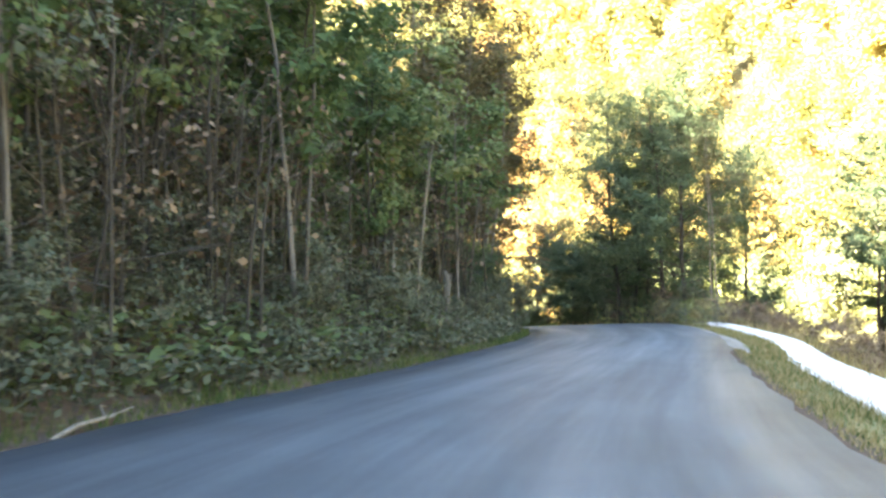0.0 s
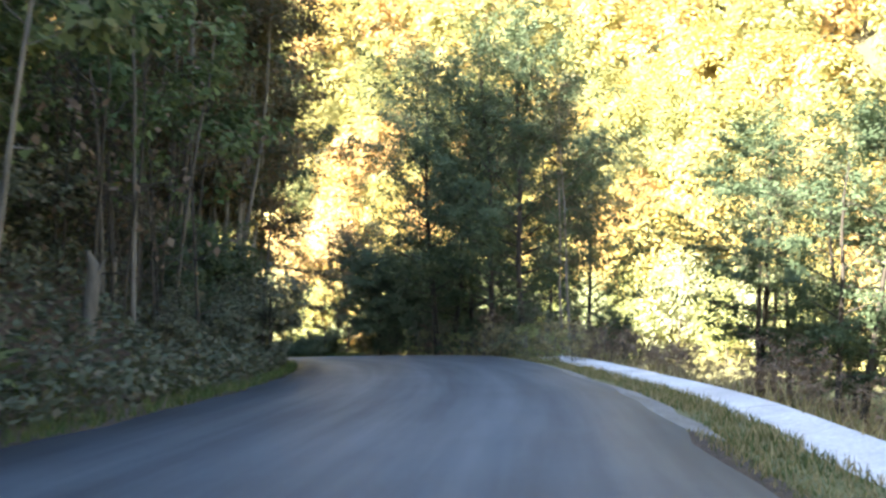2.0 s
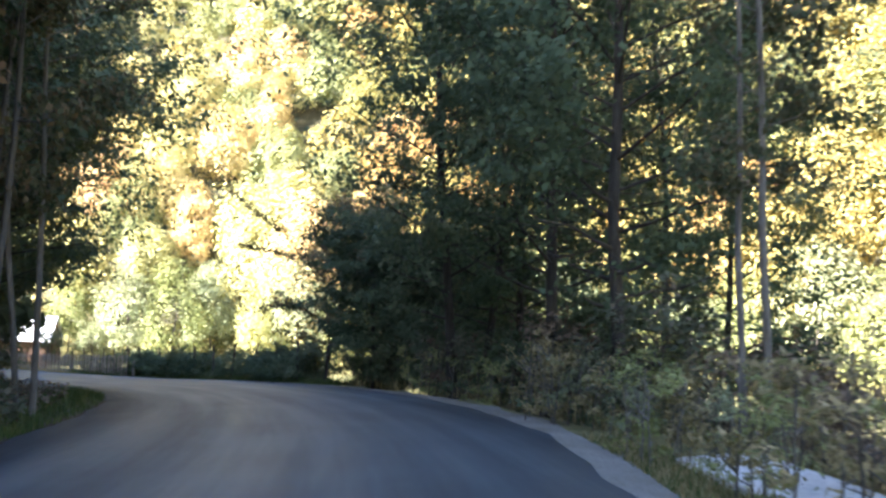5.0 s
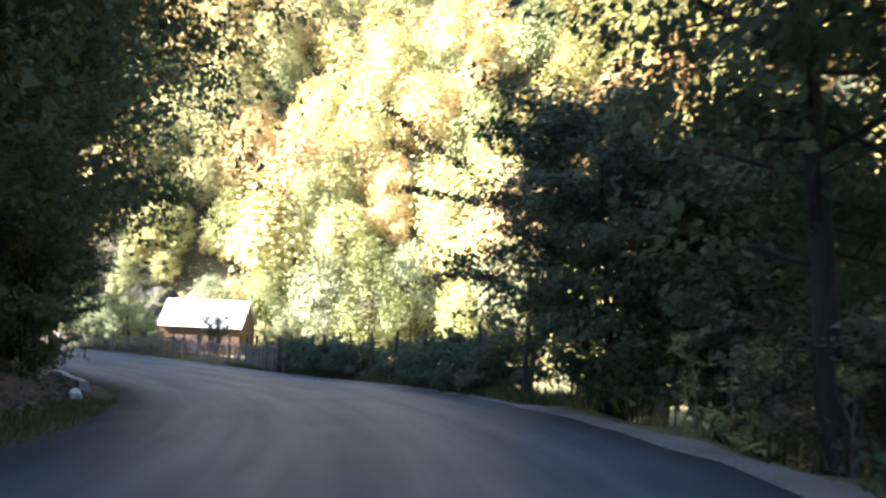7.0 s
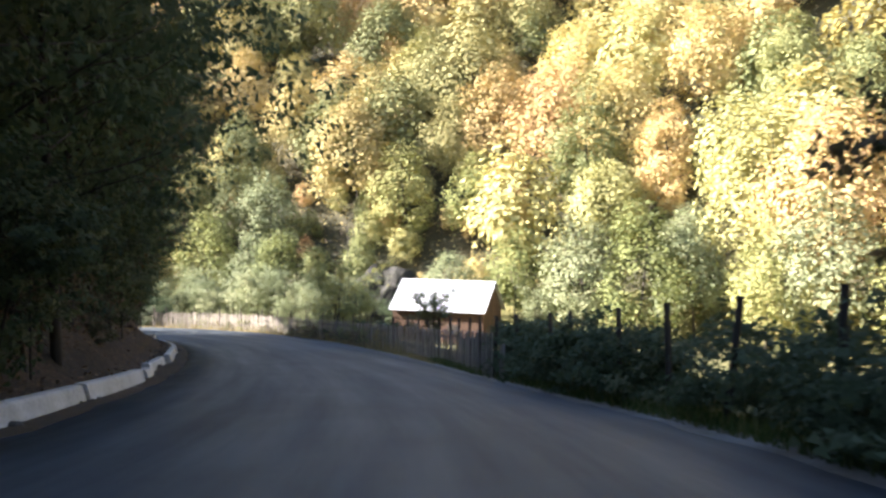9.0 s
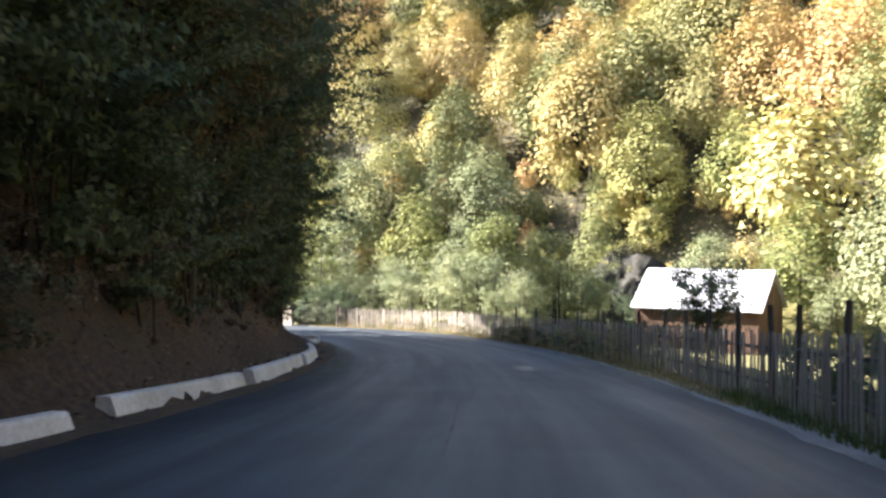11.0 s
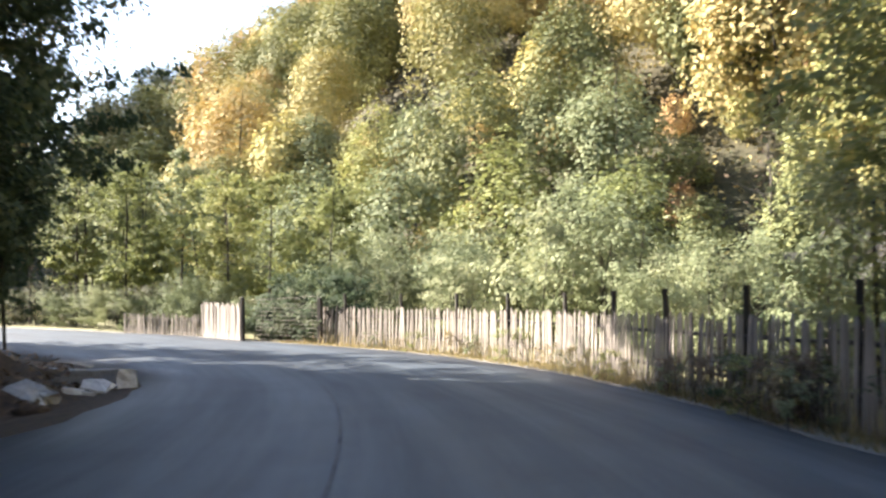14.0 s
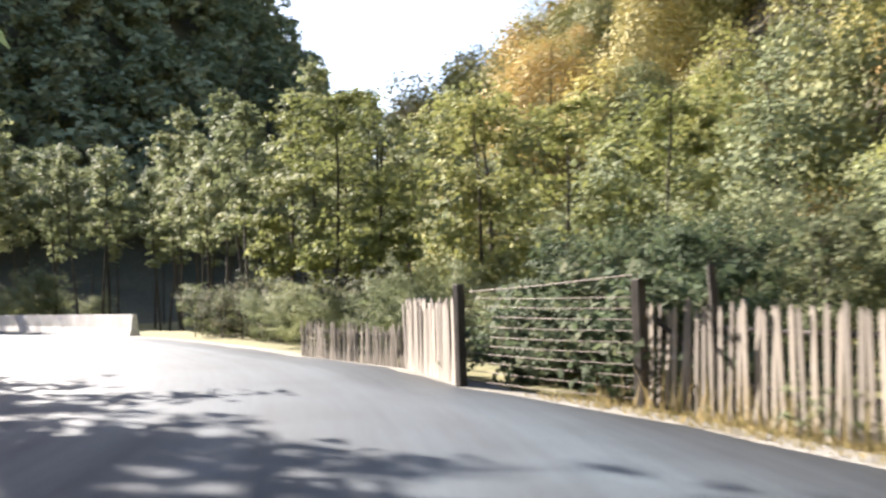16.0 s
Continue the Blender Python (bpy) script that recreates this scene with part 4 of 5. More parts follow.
for k in range(14):
    plant_road(BRAMBLE if k % 3 else BUSH, 84 + 9 * (k + R.random()) / 14, 4.4 + 3.2 * R.random(), 0.7 + 0.4 * R.random(), label="low dark bush under the spreading trees")
# airy trees beyond the parapet
for x, y, sc in ((23.1, 48.6, 1.05), (22.6, 41.6, 1.0), (26.5, 52.5, 1.0), (29.5, 44.0, 0.95), (27.0, 38.0, 0.9), (24.6, 44.8, 1.0)):
    plant(AIRY, x, y, sc)
for x, y, sc in ((23.6, 45.6, 0.7), (25.0, 42.0, 0.75), (26.5, 47.5, 0.8)):
    plant(HAZEL, x, y, sc, label="dark shrub under the airy trees")
# bank of the inner side
for x, y, sc in ((0.6, 45.2, 0.85), (-0.4, 41.6, 0.85)):
    plant(ROADTREE, x, y, sc, label="dark leafy tree on the wooded bank")
for x, y, sc in ((2.1, 44.4, 0.95), (2.5, 46.8, 0.9), (2.6, 49.2, 0.85), (1.6, 41.2, 0.95), (0.5, 35.2, 1.0)):
    plant(THINTREE, x, y, sc)
for s, l, sc in ((62.0, -7.4, 1.0), (64.6, -6.4, 1.05), (65.8, -7.2, 1.0), (67.4, -6.8, 0.95), (60.5, -9.0, 1.0), (69.5, -8.2, 1.0)):
    plant_road(THINTREE, s, l, sc)
for s, l, sc in ((69.0, -10.0, 0.9), (73.0, -9.2, 0.9), (84.5, -9.2, 1.0), (79.0, -9.0, 1.0), (99.0, -9.0, 1.0), (108, -9.2, 1.0), (117, -9.2, 1.0)):
    plant_road(BANKTREE, s, l, sc)
for s, l, sc in ((119.5, -9.4, 0.95), (123.5, -9.4, 0.9), (127.5, -9.2, 0.88), (134.0, -9.0, 0.8), (139.0, -9.0, 0.78), (146.5, -8.2, 0.6)):
    plant_road(ROADTREE, s, l, sc, label="dark leafy tree above the earth bank")
for q in spaced(34, 500, 3.2, lambda: place(77 + 68 * R.random(), -9.5 - 7.5 * R.random())) + spaced(10, 300, 3.8, lambda: place(24 + 34 * R.random(), -14.0 - 3 * R.random())):
    plant(BANKTREE, q[0], q[1], 0.8 + 0.4 * R.random())
for s, l, sc in ((86.5, -7.4, 0.95), (91.4, -6.9, 1.1), (124.5, -8.0, 0.85), (128.0, -7.6, 0.85), (133.0, -7.2, 0.8), (95.0, -6.9, 1.15), (99.5, -6.8, 1.15), (104.0, -7.0, 1.2), (109.0, -6.6, 1.15), (114.5, -7.4, 1.05), (131.0, -9.2, 0.9), (136.0, -8.0, 0.95), (139.5, -7.0, 0.98), (143.0, -6.9, 0.95), (146.2, -6.8, 0.8), (149.2, -6.8, 0.84), (152.6, -7.8, 0.85)):
    plant_road(OVERTREE if 85 < s < 120 else ROADTREE, s, l, sc, label="dark leafy tree leaning over the road from the bank")
# out of view, added so that their shadows cross the road
for x, y, sc in ((-52.0, 106.6, 0.95), (-56.2, 106.0, 1.0), (-60.5, 104.5, 1.0), (-48.3, 105.4, 0.85), (-54.0, 101.5, 1.0)):
    plant(BANKTREE, x, y, sc)
# mostly out of view, added to throw shade on road and fence
for x, y, sc in ((-37.5, 103.6, 1.0), (-41.5, 105.0, 1.1), (-36.0, 100.2, 0.9), (-33.0, 101.5, 0.9), (-45.5, 104.0, 1.1), (-42.5, 106.2, 1.05), (-40.5, 101.5, 1.15)):
    plant(ROADTREE, x, y, sc, label="tall leafy tree inside the bend, added for its shade")
for s, l, sc in ((84.0, -8.6, 1.0), (87.0, -7.2, 1.0)):
    plant_road(BANKTREE, s, l, sc)
for k in range(34):
    s = 27 + 34 * (k + R.random()) / 34
    plant_road(SLIM, s, -7.0 - 4.5 * R.random(), 0.7 + 0.5 * R.random())
for s, l, sc in ((151.0, -10.5, 0.95), (148.0, -11.5, 0.95), (154.5, -12.0, 0.9), (145.0, -12.0, 0.95), (141.0, -12.0, 0.95), (150.0, -14.5, 1.0), (157.5, -11.5, 0.85)):
    plant_road(BANKTREE, s, l, sc)
for s, l, sc in ((149.3, -6.0, 0.7), (147.4, -5.9, 0.62), (145.6, -5.9, 0.7), (143.2, -6.3, 0.75), (140.8, -6.5, 0.8), (151.8, -6.6, 0.65)):
    plant_road(HAZEL, s, l, sc)

for s, l, sc in ((57.5, -6.9, 0.5), (60.5, -6.7, 0.55), (63.5, -6.7, 0.55), (66.5, -6.8, 0.6), (69.5, -7.4, 0.6)):
    plant_road(HAZEL, s, l, sc)

for s, l, sc in ((149.0, -6.7, 0.9), (146.0, -7.0, 0.95), (142.8, -7.4, 1.0), (138.8, -7.8, 1.05)):
    plant_road(SPREAD, s, l, sc, label="dark leafy tree hanging over the inner edge of the bend")
# thicket and dead stems up the shaded bank
for q in spaced(44, 600, 1.35, lambda: place(25 + 33 * R.random(), -8.2 - 5.0 * R.random())):
    plant(THICKET, q[0], q[1], 0.65 + 0.55 * R.random())
for k in range(26):
    plant_road(TWIGS, 26 + 40 * R.random(), -6.4 - 4 * R.random(), 0.8 + 0.7 * R.random())
# weedy shrubs along the bank foot
for k in range(44):
    s = 24 + 44 * (k + R.random()) / 44
    if 46.5 < s < 52.5:
        continue
    plant_road(BUSH, s, -5.75 - 1.6 * R.random() ** 1.2, (0.4 if 42 < s < 56 else 0.6) + 0.4 * R.random())
for k in range(10):
    plant_road(BUSH, 60 + 8 * R.random(), -5.6 - 1.6 * R.random(), 0.9 + 0.5 * R.random())
for s in (92.5, 96.0, 99.0, 102.5, 106.0, 110.0, 114.0, 119.0, 122.5, 126.0, 129.5, 133.0, 136.5):
    plant_road(HAZEL, s, (-6.3 if s < 108 else -7.2) - 0.6 * R.random(), 0.75 + 0.3 * R.random())
for k in range(12):
    s = 134 + 12 * (k + R.random()) / 12
    p = fence_point(s)
    plant(BROWNBUSH if k % 3 else BRAMBLE, p.x - 0.05, p.y - 0.1, 0.32 + 0.2 * R.random())
for k in range(24):
    s = 110 + 30 * (k + R.random()) / 24
    if 121 < s < 132:
        continue
    p = fence_point(s)
    plant(BRAMBLE, p.x + 0.4 + R.random(), p.y + 0.4 + R.random(), 0.5 + 0.35 * R.random())
for k in range(20):
    s = 63 + 24 * (k + R.random()) / 26
    plant_road(BROWNBUSH, s, (3.3 if s > 67 else parapet_l(s) + 0.7) + 0.8 + 2.4 * R.random(), 0.75 + 0.4 * R.random())
for k in range(14):
    s = 70 + 13 * (k + R.random()) / 14
    plant_road(BRAMBLE if k % 2 else BUSH, s, 4.3 + 1.2 * R.random(), 0.7 + 0.5 * R.random())

for k in range(26):
    s = 131 + 28 * (k + R.random()) / 26
    p = fence_point(s)
    n = place(s, 0.0)
    u = 0.03 + 0.05 * R.random()
    plant(TUFT, p.x + (n[0] - p.x) * u, p.y + (n[1] - p.y) * u, (0.75 if s < 138 else 0.35) + 0.45 * R.random())
for k in range(26):
    s = 63 + 19 * (k + R.random()) / 26
    plant_road(TUFT, s, float(right_edge(s)) + 0.8 + 1.3 * R.random(), 0.7 + 0.7 * R.random(), label="pale weeds at the gravel edge of the road")
# meadow edge and house surroundings
for x, y, sc in ((-31.5, 128.0, 1.05), (-33.0, 131.0, 0.95), (-36.0, 127.5, 0.85), (-41.0, 130.0, 1.1), (-45.5, 127.0, 1.0), (-38.5, 133.0, 1.1), (-49.0, 131.0, 1.15), (-53.0, 127.5, 1.05), (-44.0, 136.0, 1.2), (-51.0, 138.0, 1.3), (-57.0, 133.0, 1.2), (-48.0, 124.0, 0.8), (-42.5, 123.5, 0.75), (-37.0, 122.5, 1.05), (-34.6, 121.6, 0.95), (-32.5, 120.5, 0.5), (-40.0, 121.8, 0.6), (-61, 128, 1.1), (-19.0, 139.0, 0.9), (-14.0, 136.0, 0.8)):
    plant(WILLOW, x, y, sc)
for x, y, sc in ((-43.5, 121.5, 0.55), (-46.5, 121.0, 0.5), (-44.9, 119.0, 0.42), (-46.6, 119.3, 0.45), (-43.3, 119.6, 0.45)):
    plant(HAZEL, x, y, sc)
plant(HAZEL, -12.2, 100.3, 0.55)
# dark shrubs added to imitate the shaded hollow around the outcrop
for x, y, sc in ((-30.2, 139.0, 0.9), (-32.6, 138.2, 0.6), (-38.4, 138.4, 0.8), (-35.4, 138.0, 0.5), (-40.8, 139.4, 1.0)):
    plant(HAZEL, x, y, sc, label="dark shrub in front of a rock outcrop, added to stand in for shade")
for x, y, sc in ((-22.4, 110.7, 0.98), (-24.0, 112.6, 0.75), (-20.9, 109.6, 0.6), (-29.5, 118.5, 0.55)):
    plant(LIMEBUSH, x, y, sc)
for k in range(22):
    u = (k + R.random()) / 22
    plant(BRAMBLE, -42.4 - 4.6 * u, 118.3 - 0.3 * u + 1.3 * R.random(), 0.7 + 0.35 * R.random())
# feathery trees by the bend
for x, y, sc in ((-58.6, 119.2, 0.85), (-61.5, 121.5, 0.95), (-55.5, 122.5, 0.9), (-53.0, 121.0, 0.7), (-64.5, 119.0, 0.9), (-51.0, 124.5, 0.85), (-57.5, 126.0, 1.0)):
    plant(ACACIA, x, y, sc)
for q in spaced(24, 300, 2.6, lambda: np.array([-66 - 26 * R.random(), 118.5 + 9 * R.random()])) + spaced(16, 300, 2.8, lambda: np.array([-92 - 30 * R.random(), 112.5 + 12 * R.random()])) + spaced(18, 300, 2.4, lambda: np.array([-98 - 20 * R.random(), 99 + 14 * R.random()])):
    plant(RIVERTREE, q[0], q[1], (0.75 if q[0] > -92 else 1.05) + 0.35 * R.random())
for k in range(12):
    s = 170 + 20 * (k + R.random()) / 12
    plant_road(BUSH, s, 3.0 + 1.6 * R.random() - 0.06 * max(0, s - 176), 0.7 + 0.6 * R.random())
for k in range(8):
    plant(BUSH, -56 - 20 * R.random(), 118.5 + 2 * R.random(), 0.7 + 0.5 * R.random())

# foot of the hill, then the hillside wood
for k in range(46):
    q = up_hill(400 + 260 * (k + 0.7 * R.random()) / 46, 4 * R.random() - 3)
    if abs(q[0] + 35) < 5.5:
        continue
    plant(HILLGREEN, q[0], q[1], 0.8 + 0.45 * R.random())
low_wood = spaced(165, 2200, 4.6, lambda: up_hill(425 + 250 * R.random(), 1.5 + 32 * R.random()))
low_up = beyond_foot(*np.array(low_wood).T)[0]
low_things = [q for q, d in zip(low_wood, low_up) if d < 11 and q[0] < 12]
low_rest = [q for q, d in zip(low_wood, low_up) if d >= 11 or q[0] >= 12]
for q in low_things:
    if abs(q[0] + 35) < 5.5 and q[1] < 145.5:
        continue
    plant(HILLGREEN if R.random() < 0.4 else HILLOLIVE if q[0] < -24 else HILLTREE, q[0], q[1], 0.75 + 0.5 * R.random())


def mass(name, label, category, kinds, spots, low, high):
    """A wood that nobody could count: many crowns as one object."""
    vs, fs, ts, k0 = [], [], [], 0
    src = []
    for me in kinds:
        v = np.empty(len(me.vertices) * 3, np.float32)
        me.vertices.foreach_get("co", v)
        src.append(v.reshape(-1, 3))
    for k, ((x, y), z) in enumerate(zip(spots, ground_z(*np.array(spots).T))):
        v = src[k % len(src)]
        a, sc = R.random() * 6.28, low + (high - low) * R.random()
        c, s_ = math.cos(a) * sc, math.sin(a) * sc
        vs.append(np.c_[v[:, 0] * c - v[:, 1] * s_ + x, v[:, 0] * s_ + v[:, 1] * c + y, v[:, 2] * sc + z])
        ts.append(np.full(len(v), R.random(), np.float32))
    vs = np.concatenate(vs)
    me = mesh_from(name, vs, np.arange(len(vs)).reshape(-1, len(kinds[0].polygons[0].vertices)), kinds[0].materials[0])
    me.attributes.new("tint", "FLOAT", "POINT").data.foreach_set("value", np.concatenate(ts))
    return tagged(new(name, me), label, category, kind="stuff")


for kind, low, high, tone in ((HILLOLIVE, -999, -24, "olive and russet"), (HILLTREE, -24, 8, "yellow and pink"), (HILLGOLD, 8, 999, "golden yellow")):
    mass("hillside_trees", tone + " trees on the lower slope of the hill", "wood", [me[1] for me in kind["meshes"]], [q for q in low_rest if low <= q[0] < high], 0.75, 1.25)
FAR_HILL = [tree_meshes(301 + k, 11.5, 0.5, 4.2, 2000, 0.44, LEAF_HILL, out=0.8, corners=3, wide=0.9, limbs=5, twigs=0, sprays=1, lumps=36 + 3 * k)[1] for k in range(4)]
FAR_DARK = [tree_meshes(311 + k, 10.0, 0.5, 3.4, 500, 0.85, LEAF_DARK, limbs=6, twigs=0, sprays=1, lumps=12, corners=3, wide=0.8)[1] for k in range(3)]
upper = spaced(160, 1100, 5.2, lambda: up_hill(420 + 260 * R.random(), 33 + 30 * R.random())) + spaced(210, 1500, 5.6, lambda: up_hill(430 + 250 * R.random(), 62 + 58 * R.random())) + spaced(50, 200, 5.5, lambda: up_hill(660 + 60 * R.random(), 4 + 56 * R.random())) + spaced(110, 900, 5.2, lambda: up_hill(330 + 110 * R.random(), 4 + 106 * R.random()))
taken = np.array(low_wood + upper)
for x, y in zip(-70 + 150 * R.random(2600), 85 + 145 * R.random(2600)):
    d = beyond_foot(np.array([x]), np.array([y]))[0][0]
    if 4 < d < 95 and ((taken - (x, y)) ** 2).sum(1).min() > 5.3 ** 2:
        upper.append((float(x), float(y)))
        taken = np.vstack([taken, (x, y)])
NEAR_HILL = [tree_meshes(331 + k, 9.5, 0.4, 3.8, 2600, 0.36, LEAF_HILL, out=0.8, corners=3, wide=0.9, limbs=5, twigs=0, sprays=1, lumps=36 + 3 * k)[1] for k in range(4)]
mass("hillside_thicket", "young autumn wood low on the hillside", "wood", NEAR_HILL, spaced(100, 900, 4.6, lambda: up_hill(430 + 250 * R.random(), 6 + 44 * R.random())), 0.6, 1.0)
mass("hillside_wood", "autumn wood climbing the sunny hillside", "wood", FAR_HILL, [q for q in upper if -30 <= q[0] <= 8], 0.8, 1.2)
FAR_GOLD = [tree_meshes(471 + k, 11.5, 0.5, 4.2, 1300, 0.6, LEAF_GOLD, out=0.8, corners=3, wide=0.9, limbs=5, twigs=0, sprays=1, lumps=36 + 3 * k)[1] for k in range(3)]
mass("hill_shrubs", "low autumn shrubs along the foot of the hillside", "shrubs", FAR_HILL, [(float(q[0]), float(q[1])) for q in (up_hill(490 + 165 * R.random(), 0.5 + 13 * R.random()) for _ in range(150))], 0.25, 0.5)
mass("hillside_wood", "golden wood on the eastern hillside", "wood", FAR_GOLD, [q for q in upper if q[0] > 8], 0.8, 1.2)
FAR_OLIVE = [tree_meshes(451 + k, 11.5, 0.5, 4.2, 2000, 0.44, LEAF_OLIVE, out=0.8, corners=3, wide=0.9, limbs=5, twigs=0, sprays=1, lumps=36 + 3 * k)[1] for k in range(3)]
mass("hillside_wood", "olive and russet wood on the western hillside", "wood", FAR_OLIVE, [q for q in upper if q[0] < -30], 0.8, 1.2)
inner = spaced(90, 700, 3.4, lambda: place(10 + 128 * R.random(), -17 - 19 * R.random()))
brush = spaced(40, 900, 0.9, lambda: place(22 + 24 * R.random(), -6.6 - 5 * R.random())) + spaced(30, 500, 0.9, lambda: place(46 + 22 * R.random(), -7.8 - 4 * R.random()))
bend = [(-50 - 28 * R.random(), 117.5 + 3.5 * R.random()) for _ in range(60)]
mass("roadside_brush", "dull green brush under the trees by the bend", "brush", [me[1] for me in WILLOW["meshes"]], bend[:34], 0.24, 0.42)
mass("far_brush", "dull green brush beyond the bend of the road", "brush", [me[1] for me in WILLOW["meshes"]], [(-97 - 22 * R.random(), 98 + 18 * R.random()) for _ in range(24)], 0.5, 0.85)
mass("bank_brush", "low weedy brush all over the shaded bank", "brush", [me[1] for me in BUSH["meshes"]], brush, 0.6, 1.15)
hedge = [place(91.3 + 19.4 * R.random(), 3.7 + 1.2 * R.random()) for _ in range(60)]
mass("bramble_hedge", "dark bramble hedge grown over a fence along the road", "hedge", [me[1] for me in BRAMBLE["meshes"]], [(float(q[0]), float(q[1])) for q in hedge], 0.62, 1.0)
over = [(s, float(parapet_l(s)) + 0.9 + 2.2 * R.random()) for s in 30 + 39 * R.random(80)]
mass("dry_weeds", "dry brown weeds beyond the parapet", "weeds", [me[1] for me in BROWNBUSH["meshes"]], [tuple(map(float, place(s, l)[:2])) for s, l in over], 0.42, 0.75)
mass("bank_weeds", "weedy green shrubs along the earth bank", "weeds", [me[1] for me in BUSH["meshes"]], [tuple(map(float, place(70 + 80 * R.random(), -6.9 - 3.0 * R.random())[:2])) for _ in range(30)], 0.6, 1.1)
dry = spaced(70, 900, 0.8, lambda: place(91 + 56 * R.random(), -6.9 - 3.2 * R.random()))
mass("bank_dry_weeds", "dry brown weeds on the earth bank", "weeds", [me[1] for me in BROWNBUSH["meshes"]], dry, 0.6, 1.1)
mass("bank_wood", "dark wood on the shaded slope above the road", "wood", FAR_DARK, inner, 0.85, 1.2)
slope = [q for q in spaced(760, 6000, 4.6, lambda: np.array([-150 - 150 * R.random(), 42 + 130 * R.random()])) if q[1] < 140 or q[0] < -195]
# paler grey leaves here stand in for haze over the far wood
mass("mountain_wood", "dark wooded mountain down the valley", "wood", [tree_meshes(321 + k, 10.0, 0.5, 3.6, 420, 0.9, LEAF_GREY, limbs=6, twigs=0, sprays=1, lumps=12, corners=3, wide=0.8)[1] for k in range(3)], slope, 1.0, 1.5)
plant(BARE, -40.5, 143.5, 1.0)
plant(BARE, -62.0, 145.0, 0.9)

# ---- stones and clods on the earth bank ----


def stones(name, spots, low, high, mat, label, seed):
    r = np.random.default_rng(seed)
    bm = bmesh.new()
    bmesh.ops.create_icosphere(bm, subdivisions=1, radius=0.5)
    ball = np.array([v.co for v in bm.verts])
    tri = np.array([[v.index for v in f.verts] for f in bm.faces])
    bm.free()
    vs, fs = [], []
    for k, (x, y) in enumerate(spots):
        v = ball * (0.75 + 0.5 * r.random((len(ball), 1))) * (low + (high - low) * r.random() ** 2) * np.array([1.2, 0.9, 0.65])
        a = r.random() * 6.28
        vs.append(np.c_[v[:, 0] * math.cos(a) - v[:, 1] * math.sin(a) + x, v[:, 0] * math.sin(a) + v[:, 1] * math.cos(a) + y, v[:, 2] + gz(x, y)])
        fs.append(tri + k * len(ball))
    return tagged(new(name, mesh_from(name, np.concatenate(vs), np.concatenate(fs), mat)), label, "stones", kind="stuff")


def bank_spots(n, s0, s1, l0, l1):
    out = []
    for _ in range(n):
        s = s0 + (s1 - s0) * R.random()
        out.append(tuple(map(float, place(s, left_edge(s) - l0 - (l1 - l0) * R.random())[:2])))
    return out


stones("bank_clods", bank_spots(420, 94, 149, 0.7, 4.2), 0.08, 0.5, EARTH, "clods and lumps of brown earth on the bank", 610)
stones("bank_stones", bank_spots(150, 94, 149, 0.35, 3.6), 0.06, 0.36, ROCK, "dark stones lying in the earth bank", 611)
stones("edge_gravel", [tuple(map(float, place(s, float(right_edge(s)) - 0.35 + 0.9 * R.random())[:2])) for s in 144 + 19 * R.random(260)], 0.02, 0.07, SHOULDER, "loose gravel along the edge of the asphalt", 612)

# ---- weeds, grass and litter ----
G = np.random.default_rng(77)


def scatter(n, s0, s1, l0, l1, power=1.0):
    """Random places beside the road, l0 and l1 as functions of the way along it."""
    s = s0 + (s1 - s0) * G.random(n)
    a, b = l0(s), l1(s)
    p = place(s, a + (b - a) * G.random(n) ** power)
    return np.c_[p[:, :2], ground_z(p[:, 0], p[:, 1])]


def stuff(name, me, label, category):
    return tagged(new(name, me), label, category, kind="stuff")


hq = np.array([up_hill(410 + 320 * a, 1 + 70 * b) for a, b in G.random((46000, 2))])
hq = np.c_[hq, ground_z(hq[:, 0], hq[:, 1]) + 1.3 * G.random(46000) ** 1.5]
stuff("hill_scrub", leaves_mesh("hill_scrub", hq, 0.4, LEAF_OLIVE, G, 0.7, 0.6), "low scrub between the trees on the hillside", "scrub")
near_l = lambda s: left_edge(s) - 0.35
# broad weeds on the bank, as loose low heaps
b = scatter(46000, 18, 72, near_l, lambda s: left_edge(s) - 8.5, 1.2)
lump = 0.35 + 0.45 * (0.5 + 0.5 * wobble(b[:, 0], b[:, 1], 0.55, 3))
b[:, 2] += 0.04 + lump * G.random(len(b)) ** 0.8
stuff("weeds", leaves_mesh("weeds", b, 0.15, LEAF_WEED, G, 0.65, 0.9), "broad leaved green weeds covering the bank", "weeds")
b = scatter(16000, 72, 158, lambda s: left_edge(s) - 0.9, lambda s: left_edge(s) - 8.0, 1.2)
b[:, 2] += 0.03 + 0.35 * G.random(len(b)) ** 2
stuff("leaf_litter", leaves_mesh("leaf_litter", b, 0.13, LEAF_BROWN, G, 0.6, 1.5), "brown leaf litter on the earth bank", "litter")
g = scatter(14000, 18, 72, lambda s: left_edge(s) - 0.05, lambda s: left_edge(s) - 1.3)
stuff("grass", blades_mesh("grass", g, 0.2, GRASS_GREEN, G), "green grass along the foot of the bank", "grass")
g = scatter(12000, 66, 92, lambda s: left_edge(s) - 0.05, lambda s: left_edge(s) - 3.2)
stuff("grass", blades_mesh("grass", g, 0.16, GRASS_GREEN, G), "short green grass on the inner verge", "grass")
g = scatter(9000, 18, 69, lambda s: right_edge(s) + np.where(s < 47, 0.06, 0.5), lambda s: parapet_l(s) - 0.2)
stuff("grass", blades_mesh("grass", g, 0.09, GRASS_GREEN, G), "short green grass in front of the parapet", "grass")
g = scatter(11000, 18, 69, lambda s: right_edge(s) + np.where(s < 47, 0.06, 0.5), lambda s: parapet_l(s) - 0.2)
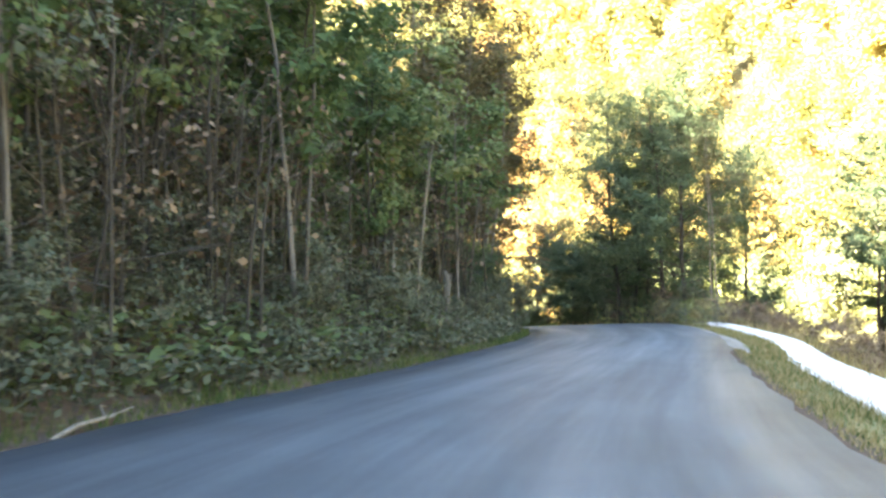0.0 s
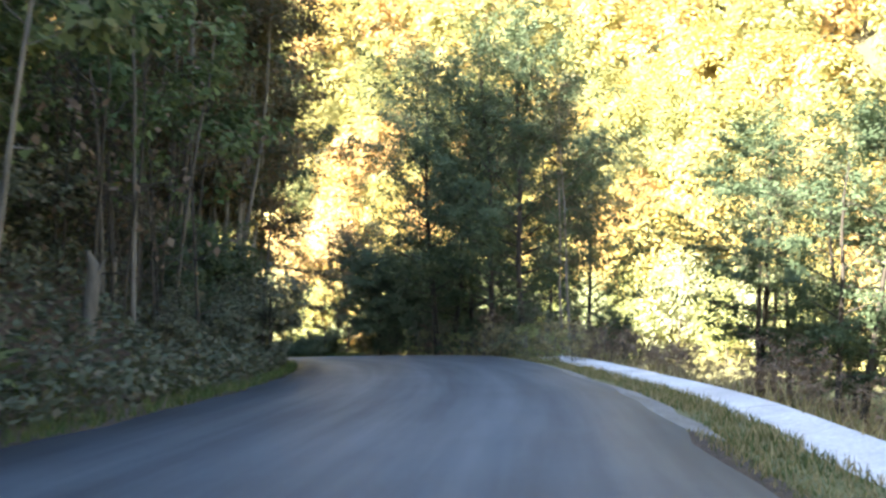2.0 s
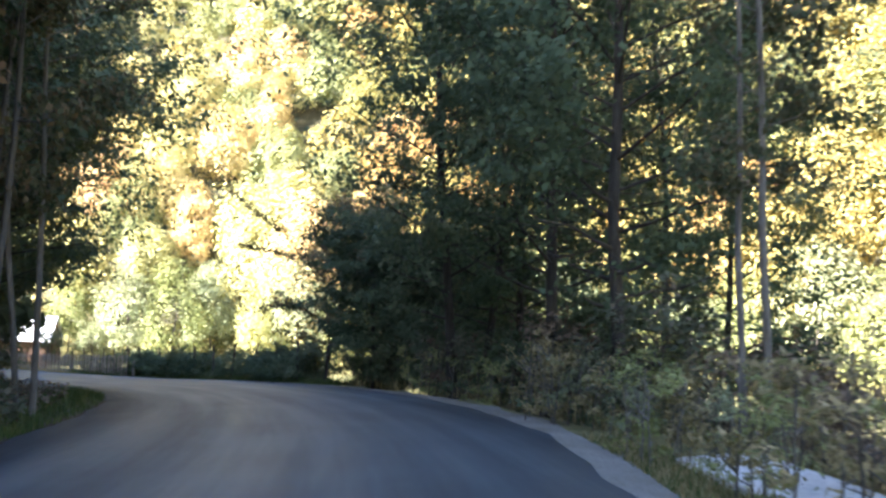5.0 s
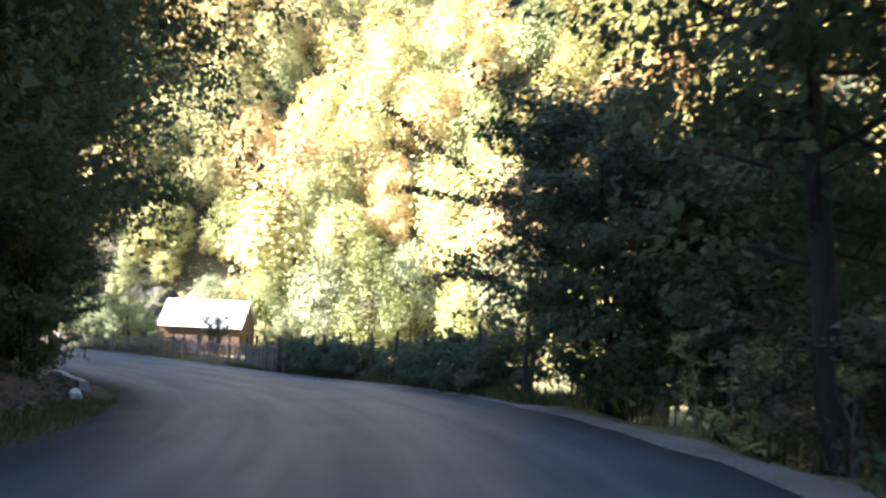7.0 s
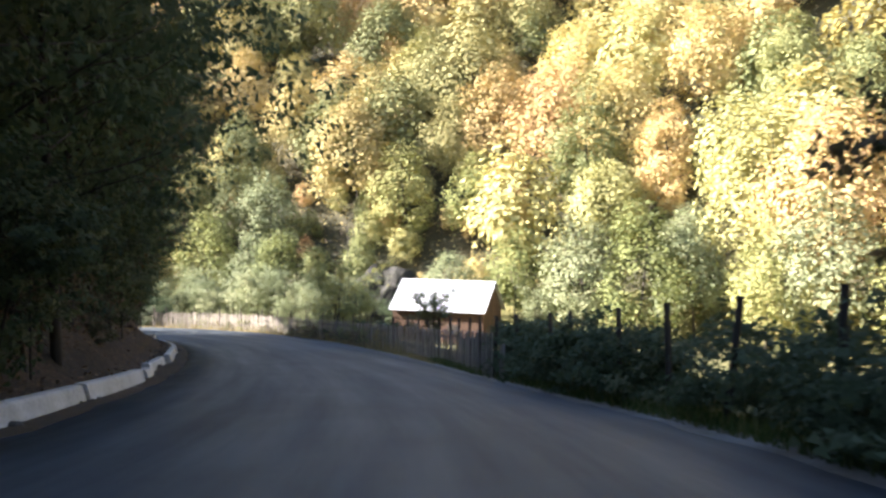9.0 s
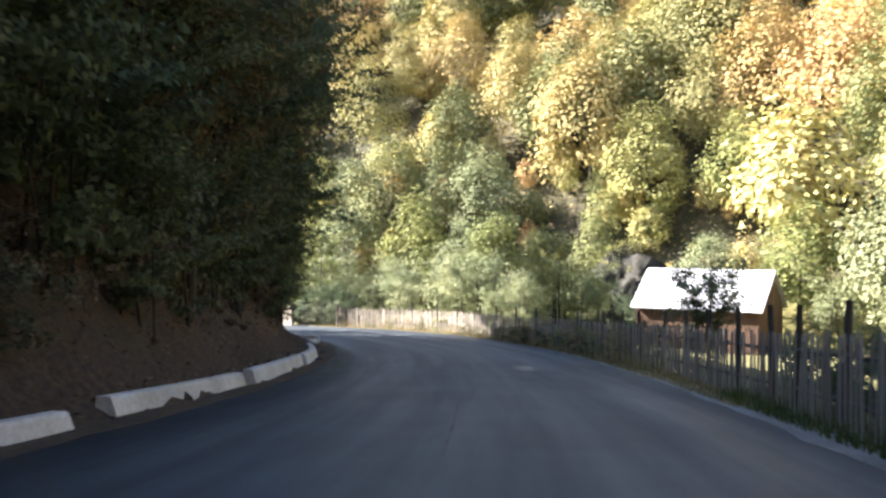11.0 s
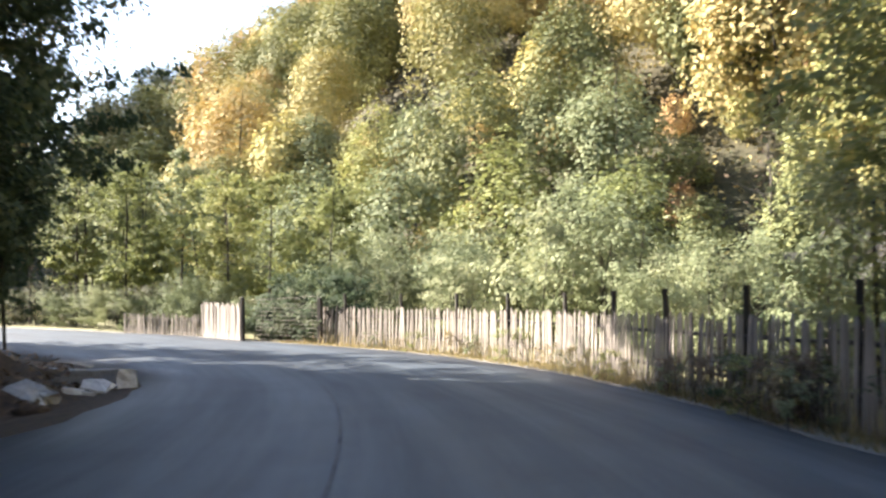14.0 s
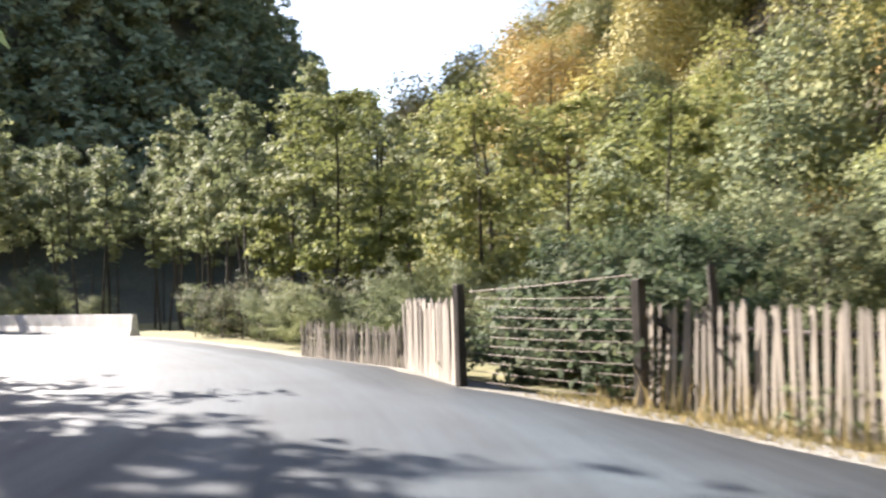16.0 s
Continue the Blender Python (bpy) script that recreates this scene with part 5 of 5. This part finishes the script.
stuff("grass", blades_mesh("grass", g, 0.12, GRASS_DRY, G), "dry yellow grass in front of the parapet", "grass")
g = scatter(12000, 18, 100, lambda s: np.where(s < 69, parapet_l(s) + 0.5, right_edge(s) + 0.9), lambda s: right_edge(s) + 7)
stuff("grass", blades_mesh("grass", g, 0.4, GRASS_DRY, G, 0.015), "tall dry grass beyond the road's edge", "grass")
g = scatter(9000, 88, 120, lambda s: right_edge(s) + 0.25, lambda s: right_edge(s) + 1.2)
stuff("grass", blades_mesh("grass", g, 0.22, GRASS_GREEN, G), "green grass below the bramble hedge", "grass")
f = lambda s: np.interp(s, FENCE_S, FENCE_L)
g = scatter(16000, 118, 162, lambda s: right_edge(s) + 0.12, lambda s: f(s) + 0.15)
stuff("grass", blades_mesh("grass", g, 0.1, GRASS_DRY, G), "dry grass along the picket fence", "grass")
g = scatter(900, 126, 161, lambda s: f(s) - 0.3, lambda s: f(s) - 0.05)
stuff("grass", blades_mesh("grass", g, 0.45, GRASS_DRY, G, 0.012, 0.2), "tall dry stalks against the picket fence", "grass")
g = scatter(5000, 140, 162, lambda s: right_edge(s) + 0.0, lambda s: right_edge(s) + 0.7)
g[:, 2] += 0.02
stuff("leaf_litter", leaves_mesh("leaf_litter", g, 0.07, LEAF_BROWN, G, 0.7, 4), "fallen dry leaves at the road's edge", "litter")

# broad leaves low on the bank, and a broken branch by the road
c = scatter(150, 31, 47, lambda s: left_edge(s) - 0.8, lambda s: left_edge(s) - 2.2)
c = np.repeat(c, 7, 0) + np.c_[G.normal(size=(1050, 2)) * 0.22, 0.12 + 0.4 * G.random(1050)]
stuff("broad_leaves", leaves_mesh("broad_leaves", c, 0.25, LEAF_GREEN, G, 0.85, 1.6), "large round green leaves low on the bank", "plants")
x, y, z = on_ground(32.0, -5.0)
e = thing("fallen_branch", "pale broken branch lying at the road's edge", "branch", pose(x, y, z + 0.08, 0, 0, 84))
w = Wood(6)
w.limb([(-0.9, 0, 0), (-0.3, 0.05, 0.03), (0.3, -0.02, 0.02), (1.0, 0.06, 0.0)], [0.03, 0.028, 0.022, 0.01])
w.limb([(0.2, 0, 0.02), (0.6, 0.25, 0.08), (0.85, 0.3, 0.02)], [0.015, 0.012, 0.006])
part("stick", w.mesh("stick", PALEBARK), e)
